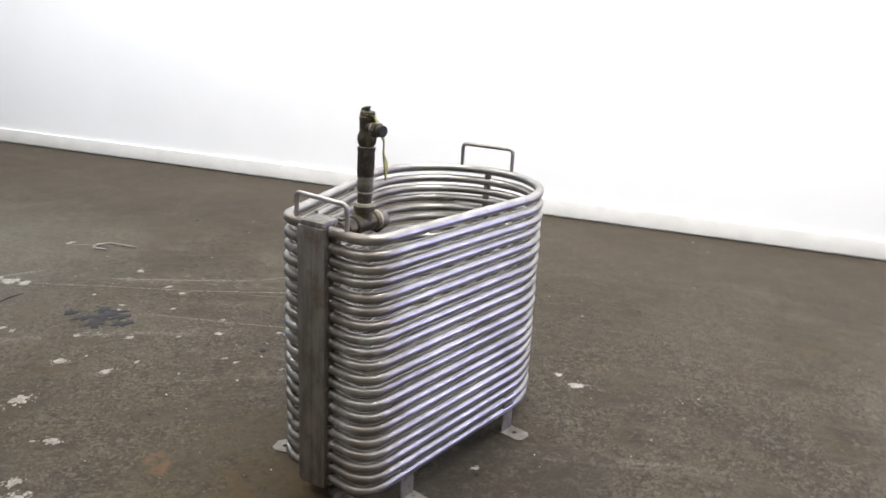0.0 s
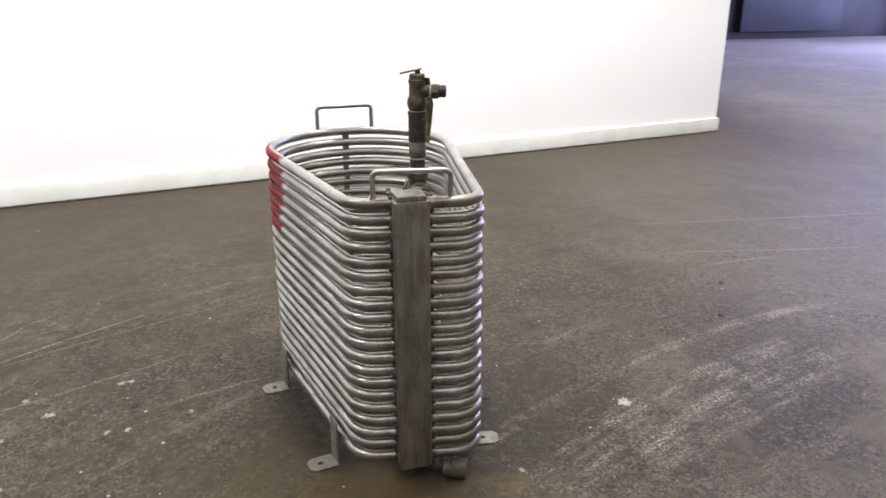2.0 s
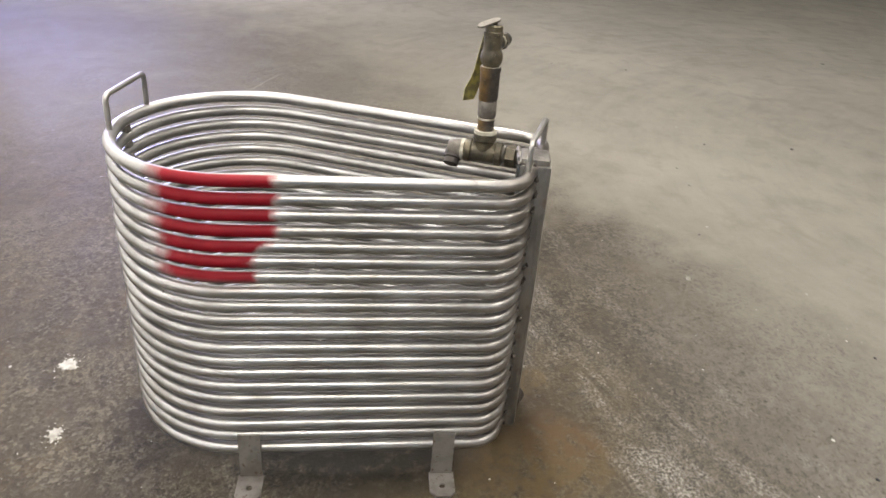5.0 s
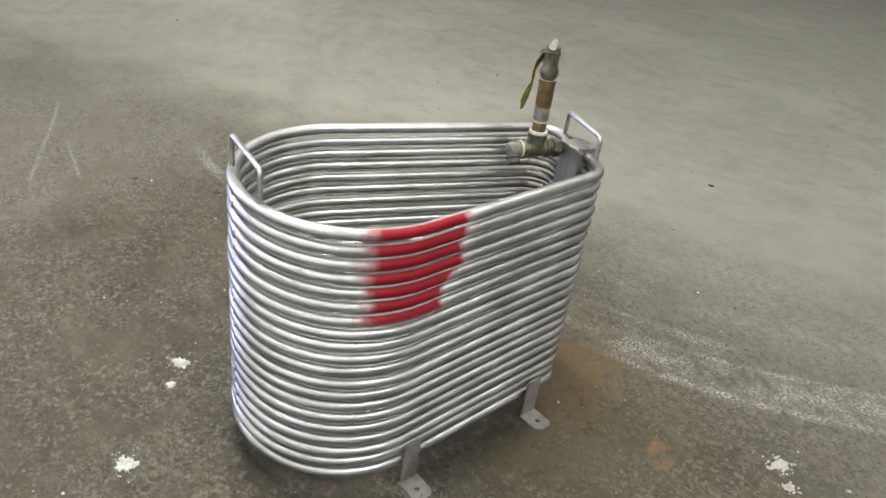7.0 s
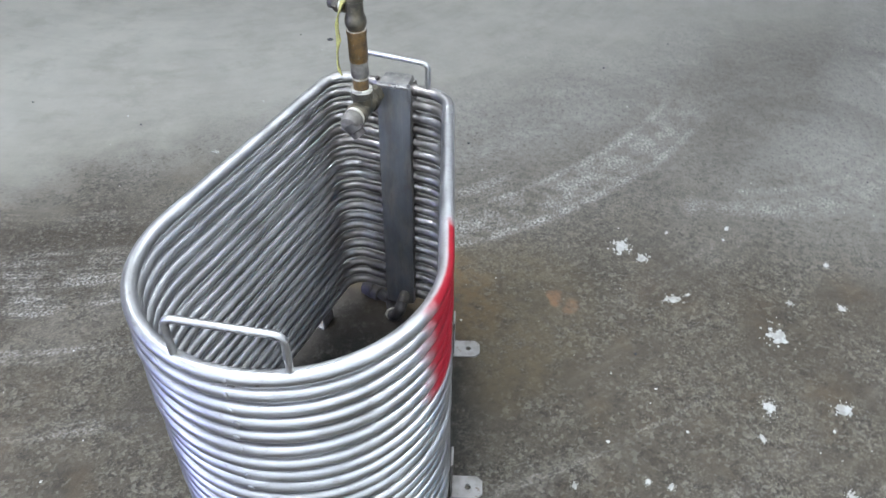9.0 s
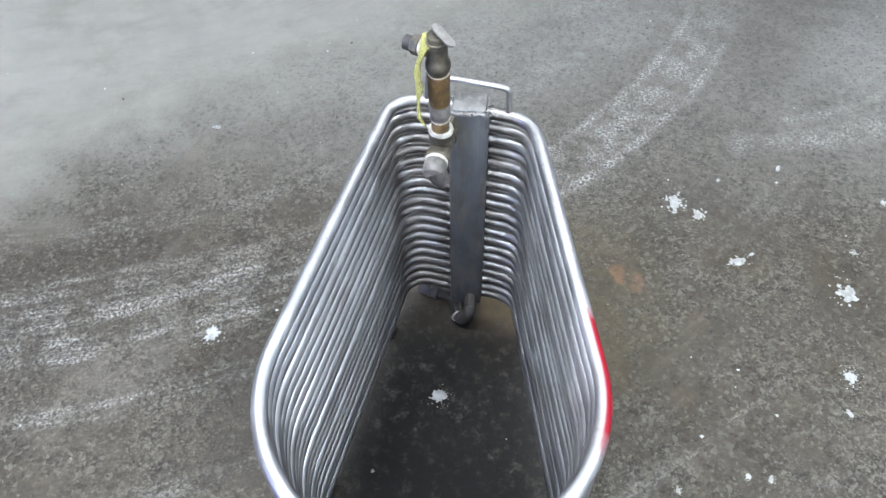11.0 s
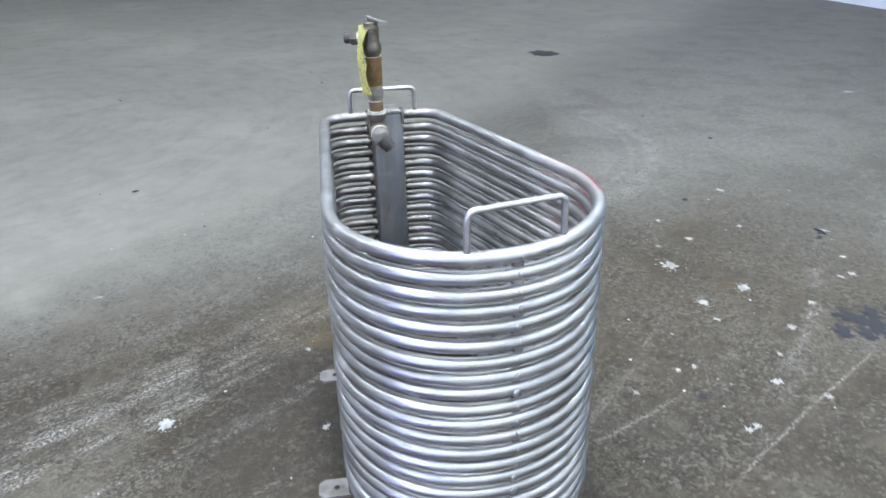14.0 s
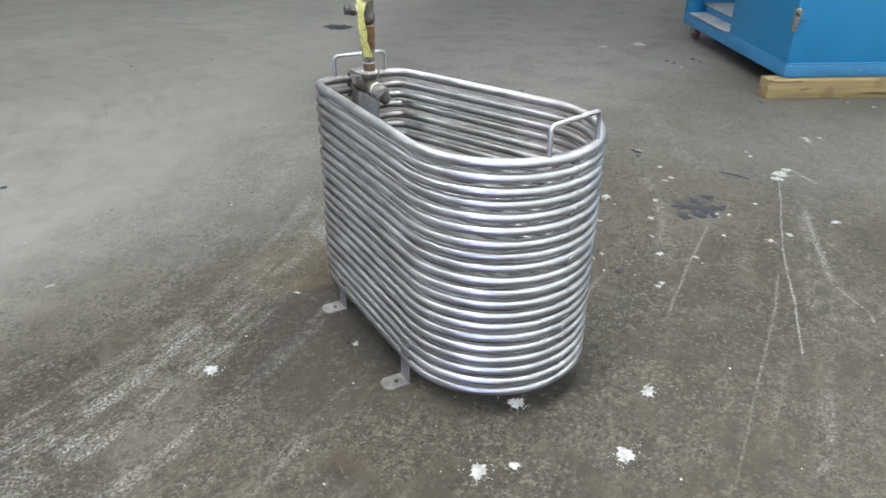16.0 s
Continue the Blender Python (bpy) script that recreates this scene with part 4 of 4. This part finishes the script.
# fittings at the top of the header: nipple, tee, elbow, riser, valve
FX, FY, FZ = 0.035, -0.2125, 0.525
fit = part("pipe_tee", turned([(-0.030, 0.0165), (-0.028, 0.0185), (-0.020, 0.0185), (-0.018, 0.0160), (0.018, 0.0160), (0.020, 0.0185), (0.028, 0.0185), (0.030, 0.0165)], (FX, FY, FZ), (0.12, 1, 0), 20), mat_bronze, coil, "tarnished bronze pipe tee")
part("tee_branch", turned([(0.0, 0.0155), (0.020, 0.0155), (0.022, 0.0180), (0.031, 0.0180), (0.032, 0.0150)], (FX, FY, FZ), (0, 0, 1), 20), mat_bronze, fit)
part("nipple", turned([(0.0, 0.0125), (0.05, 0.0125)], (FX - 0.006, FY - 0.062, FZ), (0.12, 1, 0), 16), mat_grey_iron, coil)
part("union_nut", turned([(0, 0.0150), (0.002, 0.0180), (0.016, 0.0180), (0.018, 0.0150)], (FX - 0.0055, FY - 0.052, FZ), (0.12, 1, 0), 6), mat_bronze, coil)
elbow = part("elbow", turned([(0.0, 0.0150), (0.004, 0.0165), (0.012, 0.0168), (0.020, 0.0162), (0.0235, 0.0142), (0.0250, 0.0105), (0.0255, 0.001)], (FX + 0.0035, FY + 0.031, FZ), (0.10, 1, -0.16), 20), mat_grey_iron, coil, "grey iron street elbow")
DOWN = (-0.62, 0.16, -0.77)
part("elbow_mouth", turned([(0.0, 0.0135), (0.014, 0.0138), (0.015, 0.0120), (0.024, 0.0118), (0.0245, 0.0095), (0.016, 0.0088)], (FX + 0.005, FY + 0.046, FZ - 0.003), DOWN, 18), mat_dark_iron, elbow, "dark tarnished threaded mouth")
part("elbow_tape", turned([(0, 0.0170), (0.005, 0.0172)], (FX + 0.0035, FY + 0.030, FZ), (0.12, 1, 0), 18), mat_ptfe, elbow, "white sealing tape")
part("lower_tape", turned([(0, 0.0178), (0.005, 0.0172)], (FX, FY, FZ + 0.032), (0, 0, 1), 18), mat_ptfe, fit, "white sealing tape")
LEAN = (0.012, 0.012, 1)
riser = part("riser_pipe", turned([(0.030, 0.0128), (0.060, 0.0128), (0.061, 0.0136), (0.125, 0.0138), (0.126, 0.0128), (0.140, 0.0128)], (FX, FY, FZ), LEAN, 20), mat_rust_pipe, coil, "rust-brown riser pipe")
part("riser_sleeve", turned([(0.058, 0.0132), (0.060, 0.0142), (0.082, 0.0142), (0.084, 0.0132)], (FX, FY, FZ), LEAN, 20), mat_grey_iron, riser)
part("pipe_band", turned([(0.054, 0.0135), (0.057, 0.0137)], (FX, FY, FZ), LEAN, 20), mat_ptfe, riser, "white sealing tape")
part("coupling", turned([(0.084, 0.0134), (0.086, 0.0148), (0.126, 0.0149), (0.129, 0.0158), (0.134, 0.0158), (0.135, 0.0138)], (FX, FY, FZ), LEAN, 20), mat_rust_pipe, riser)
VX, VY, VZ = FX + 0.0017, FY + 0.0017, FZ + 0.133
valve = part("valve_body", turned([(0.0, 0.0120), (0.003, 0.0125), (0.007, 0.0152), (0.014, 0.0170), (0.021, 0.0160), (0.026, 0.0138), (0.029, 0.0134), (0.046, 0.0136), (0.047, 0.0146), (0.052, 0.0146), (0.053, 0.0132), (0.060, 0.0130), (0.062, 0.0112)], (VX, VY, VZ), LEAN, 22), mat_bronze, coil, "dark bronze relief valve")
part("valve_tape", turned([(-0.002, 0.0142), (0.002, 0.0145)], (VX, VY, VZ), LEAN, 20), mat_ptfe, valve, "white sealing tape")
OUT = Vector((0.93, -0.37, 0.0)).normalized()
outlet_at = Vector((VX, VY, VZ + 0.034))
part("outlet", turned([(0.0, 0.0108), (0.019, 0.0108), (0.020, 0.0100), (0.025, 0.0100)], outlet_at, OUT, 18), mat_bronze, valve)
part("outlet_tape", turned([(0.0, 0.0112), (0.003, 0.0114)], outlet_at + OUT * 0.0215, OUT, 18), mat_ptfe, valve, "white sealing tape")
part("outlet_nut", turned([(0, 0.0112), (0.001, 0.0130), (0.011, 0.0130), (0.012, 0.0112)], outlet_at + OUT * 0.0245, OUT, 6), mat_bronze, valve)
part("outlet_thread", turned([(0, 0.0094), (0.003, 0.0098), (0.011, 0.0098), (0.012, 0.0080), (0.008, 0.0070)], outlet_at + OUT * 0.036, OUT, 18), mat_dark_iron, valve)
part("stem", turned([(0, 0.0045), (0.008, 0.0045)], (VX + 0.001, VY, VZ + 0.060), (0, 0, 1), 10), mat_bronze, valve)
lever_rim = [(0.009 * math.cos(a) - (0.024 if math.cos(a) < 0 else 0.0), 0.0065 * math.sin(a)) for a in (2 * math.pi * k / 18 for k in range(18))]
lev = part("test_lever", plate(lever_rim, -0.0012, 0.0012), mat_grey_iron, valve, "flat worn lever on the valve top")
lev.location = (VX, VY, VZ + 0.068)
lev.rotation_euler = (0.1, -0.22, -0.8)

# inspection tag on a strap, hanging from the outlet
strip = [(0.036, -0.215, 0.7165), (0.0465, -0.210, 0.7130), (0.0550, -0.205, 0.702), (0.0590, -0.200, 0.686), (0.0610, -0.196, 0.668), (0.0605, -0.193, 0.650), (0.0615, -0.190, 0.634), (0.0590, -0.184, 0.616), (0.0575, -0.180, 0.600)]
widths = [0.0110, 0.0120, 0.0105, 0.0075, 0.0075, 0.0085, 0.0085, 0.0105, 0.0100]


def tag_layer(depth, thickness):
    """One face of the tag strip, set off by depth along its normal, edges crumpled."""
    bm = bmesh.new()
    rows = []
    for k, ((sx, sy, sz), wd) in enumerate(zip(strip, widths)):
        normal = Vector((0.90, 0.44, 0.0))
        c = Vector((sx, sy, sz)) + normal * (depth + 0.0012 * math.sin(2.1 * k))
        twist = 0.25 * math.sin(1.7 * k)
        across = (Vector((0.44, -0.90, 0.0)) + normal * twist).normalized() * wd
        half = normal * thickness
        rows.append([bm.verts.new(c + a + b) for a, b in ((-across, -half), (across, -half), (across, half), (-across, half))])
    for a, b in zip(rows, rows[1:]):
        for k in range(4):
            bm.faces.new((a[k], a[(k + 1) % 4], b[(k + 1) % 4], b[k]))
    bm.faces.new(rows[0])
    bm.faces.new(rows[-1])
    return bm


tag = part("tag", tag_layer(0.0007, 0.0006), mat_tag, coil, "crumpled yellow plastic tag")
part("tag_back", tag_layer(-0.0007, 0.0006), mat_tag_back, tag, "dark brown back of the tag")

# drain fittings at the foot of the header
part("drain_nipple", turned([(0, 0.0115), (0.030, 0.0115)], (-0.010, -0.272, 0.063), (0, 1, -0.15), 16), mat_rust_pipe, coil)
low_elbow = part("drain_elbow", sweep(rounded([(-0.010, -0.250, 0.060), (-0.009, -0.236, 0.050), (0.004, -0.236, 0.026), (0.013, -0.250, 0.022)], 0.012, 5), 0.0120, 16), mat_dark_iron, coil, "dark iron drain elbow")
part("drain_tape", turned([(0, 0.0152), (0.004, 0.0154)], (0.0105, -0.2455, 0.0228), (0.50, -0.85, -0.05), 16), mat_ptfe, low_elbow, "white sealing tape")
part("drain_pipe", sweep(rounded([(0.012, -0.249, 0.022), (0.026, -0.288, 0.021), (0.090, -0.319, 0.0205)], 0.020, 6), 0.0115, 16), mat_dark_iron, coil)
cap = part("drain_cap", turned([(0, 0.0150), (0.002, 0.0172), (0.016, 0.0172), (0.017, 0.0186), (0.040, 0.0188), (0.043, 0.0165), (0.0435, 0.010)], (0.054, -0.3015, 0.0190), (0.90, -0.43, 0.0), 20), mat_drain, coil, "rusty round drain cap")
part("cap_ring", turned([(0.0, 0.0186), (0.001, 0.0198), (0.004, 0.0198), (0.005, 0.0186)], (0.0690, -0.3087, 0.0199), (0.90, -0.43, 0.0), 20), mat_drain, cap)

# ---- splashes and litter on the floor ----
def splash(x, y, size, seed, mat=mat_splat, name="paint_splash", lobes=26, uneven=0.35, flat=1.0, on=None, rag=0.22):
    """An irregular thin blot with ragged edges."""
    r = random.Random(seed)
    ph = [r.uniform(0, 6.28) for _ in range(5)]
    turn = r.uniform(0, 6.28)
    rim = []
    for k in range(lobes):
        a = 2 * math.pi * k / lobes
        d = size * (1 + uneven * (0.5 * math.sin(2 * a + ph[0]) + 0.35 * math.sin(3 * a + ph[1]) + 0.3 * math.sin(5 * a + ph[2]) + 0.25 * math.sin(9 * a + ph[3])) + r.uniform(-rag, rag))
        px, py = d * math.cos(a), d * flat * math.sin(a)
        rim.append((px * math.cos(turn) - py * math.sin(turn), px * math.sin(turn) + py * math.cos(turn)))
    bm = bmesh.new()
    low = [bm.verts.new((px, py, 0.0)) for px, py in rim]
    high = [bm.verts.new((px * 0.9, py * 0.9, 0.0012)) for px, py in rim]
    top = bm.verts.new((0, 0, 0.0016))
    for k in range(lobes):
        j = (k + 1) % lobes
        bm.faces.new((low[k], low[j], high[j], high[k]))
        bm.faces.new((high[k], high[j], top))
    ob = part(name, bm, mat, on or floor)
    ob.location = (x, y, 0.0005)
    return ob


def blot(bm, x, y, size, r, sides=11, lift=0.0):
    """One small ragged fleck laid into a mesh."""
    turn, flat = r.uniform(0, 6.28), r.uniform(0.55, 1.0)
    low, high = [], []
    for k in range(sides):
        a = 2 * math.pi * k / sides
        d = size * r.uniform(0.6, 1.25)
        px, py = d * math.cos(a), d * flat * math.sin(a)
        px, py = px * math.cos(turn) - py * math.sin(turn), px * math.sin(turn) + py * math.cos(turn)
        low.append(bm.verts.new((x + px, y + py, lift)))
        high.append(bm.verts.new((x + 0.82 * px, y + 0.82 * py, 0.0006 + lift)))
    bm.faces.new(high)
    for k in range(sides):
        j = (k + 1) % sides
        bm.faces.new((low[k], low[j], high[j], high[k]))


def worn_splash(x, y, size, seed):
    """A trodden splash: a broken core of flecks that thins out into specks."""
    r = random.Random(seed)
    bm = bmesh.new()
    stretch, lean = r.uniform(0.55, 0.9), r.uniform(0, 3.14)
    for k in range(64):
        d, a = size * 1.1 * abs(r.gauss(0, 0.72)), r.uniform(0, 6.28)
        u, v = d * math.cos(a), d * stretch * math.sin(a)
        near = max(0.0, 1.0 - d / (size * 1.6))
        blot(bm, u * math.cos(lean) - v * math.sin(lean), u * math.sin(lean) + v * math.cos(lean), size * (0.045 + r.uniform(0.05, 0.36) * near), r, 9, 0.00002 * k)
    ob = part("paint_splash", bm, mat_worn_splat, floor)
    ob.location = (x, y, 0.0005)


def sprayed_splash(x, y, size, seed):
    """A fresh drop: a solid ragged disc with rays of droplets thrown outwards."""
    r = random.Random(seed)
    drop = splash(x, y, size * 0.82, seed, flat=0.85, uneven=0.3, lobes=52, rag=0.24)
    rays = bmesh.new()
    for k in range(26):
        a, d = r.gauss(1.5, 1.4), size * (0.9 + abs(r.gauss(0, 0.45)))
        blot(rays, d * math.cos(a), d * math.sin(a), size * r.uniform(0.02, 0.09), r, 8, 0.00002 * k)
    part("spray", rays, mat_splat, drop)


FRESH = {(0.504, -0.170), (0.262, 0.413), (0.202, 0.444), (0.033, -0.079), (0.024, 0.555), (0.076, 0.323)}
for k, (sx, sy, sr) in enumerate(SPLASHES):
    (sprayed_splash if (sx, sy) in FRESH else worn_splash)(sx, sy, sr, 20 + k)
for dx, dy, sr in ((0, 0, 0.055), (-0.06, 0.05, 0.035), (0.055, 0.04, 0.03), (0.0, 0.075, 0.025), (0.03, -0.05, 0.035), (-0.05, -0.045, 0.03), (0.10, 0.0, 0.02), (-0.135, -0.04, 0.026), (0.112, 0.006, 0.030)):
    splash(-1.04 + 0.75 * dx, 0.02 + 0.75 * dy, 0.85 * sr, int(1000 * sr), mat_tar, "oil_spill", 30, 0.6, 0.7)
for points, wide in (([(-1.363, -0.105), (-1.384, -0.05), (-1.386, 0.002)], 0.0035), ([(-1.304, -0.438), (-1.308, -0.415), (-1.306, -0.392)], 0.006)):
    part("skid_mark", sweep([(px, py, 0.0006) for px, py in points], [wide * 0.5, wide, wide * 0.4], 6), mat_tar, floor)
# black scuffs and chipped paint low on the white east wall
r = random.Random(5)
for along, height, size in ((9.32, 0.075, 0.040), (9.22, 0.066, 0.020), (9.05, 0.060, 0.022), (8.22, 0.055, 0.030), (8.14, 0.075, 0.020), (8.06, 0.035, 0.026), (8.27, 0.030, 0.024), (7.95, 0.30, 0.030), (7.4, 0.05, 0.03), (8.7, 0.018, 0.018)):
    for _ in range(3):
        mark = splash(0, 0, size * r.uniform(0.25, 0.7), r.randint(0, 9999), mat_scuff, "scuff_mark", 20, 0.7, r.uniform(0.25, 0.6), wall_east, 0.4)
        mark.location = (along + r.gauss(0, size), 0.1405 + 0.0004 * r.random(), max(0.012, height + r.gauss(0, 0.4 * size)))
        mark.rotation_euler = (radians(-90), 0, 0)
for px, py, sr in ((-1.468, 0.058, 0.020), (-1.525, 0.036, 0.021), (-1.572, 0.034, 0.015)):
    splash(px, py, sr, int(1e4 * sr), mat_worn_splat, flat=0.8, uneven=0.35, lobes=44, rag=0.3)
# a hook of thin wire left lying
hook = sweep(rounded([(-1.560, 0.429, 0.0034), (-1.612, 0.411, 0.0034), (-1.634, 0.447, 0.0034), (-1.620, 0.482, 0.0034), (-1.499, 0.508, 0.0034)], 0.014, 5), 0.0034, 8)
tagged(part("wire_hook", hook, mat_rod, None), "thin pale wire bent into a hook, lying on the concrete", "wire")
splash(-1.69, -3.05, 0.10, 7, mat_tar, "drain_plate", 30, 0.03, 0.8)

# crumbs and chips of paint strewn over the rough field
crumbs = bmesh.new()
r = random.Random(11)
for _ in range(260):
    cx, cy = r.gauss(-0.3, 1.1), r.gauss(0.1, 0.9)
    s = 0.0012 + 0.003 * r.random() ** 4
    ang = r.uniform(0, 6.28)
    quad = [(cx + s * math.cos(ang + k * 1.5708) * r.uniform(0.6, 1.4), cy + s * math.sin(ang + k * 1.5708) * r.uniform(0.6, 1.4)) for k in range(4)]
    plate(quad, 0.0002, 0.0012, crumbs)
tagged(part("paint_crumbs", crumbs, mat_splat, None, smooth=False), "scattered white paint crumbs and grit on the concrete", "debris", kind="stuff")
dark = bmesh.new()
for _ in range(60):
    cx, cy = r.gauss(-0.3, 1.6), r.gauss(-1.2, 1.4)
    s = 0.003 + 0.007 * r.random() ** 3
    ang = r.uniform(0, 6.28)
    quad = [(cx + s * math.cos(ang + k * 1.2566) * r.uniform(0.5, 1.5), cy + s * math.sin(ang + k * 1.2566) * r.uniform(0.5, 1.5)) for k in range(5)]
    plate(quad, 0.0002, 0.002, dark)
for cx, cy, s in ((-2.605, -1.186, 0.016), (-2.593, -1.131, 0.012), (-2.752, -1.119, 0.018), (-2.730, -1.055, 0.012), (-1.300, -0.410, 0.012), (-1.275, -0.385, 0.010)):
    plate([(cx + s * math.cos(a) * r.uniform(0.4, 1.3), cy + s * math.sin(a) * r.uniform(0.3, 0.8)) for a in (0.3, 1.4, 2.6, 3.7, 5.1)], 0.0002, 0.0025, dark)
tagged(part("dark_crumbs", dark, mat_tar, None, smooth=False), "scattered dark crumbs of dirt on the concrete", "debris", kind="stuff")
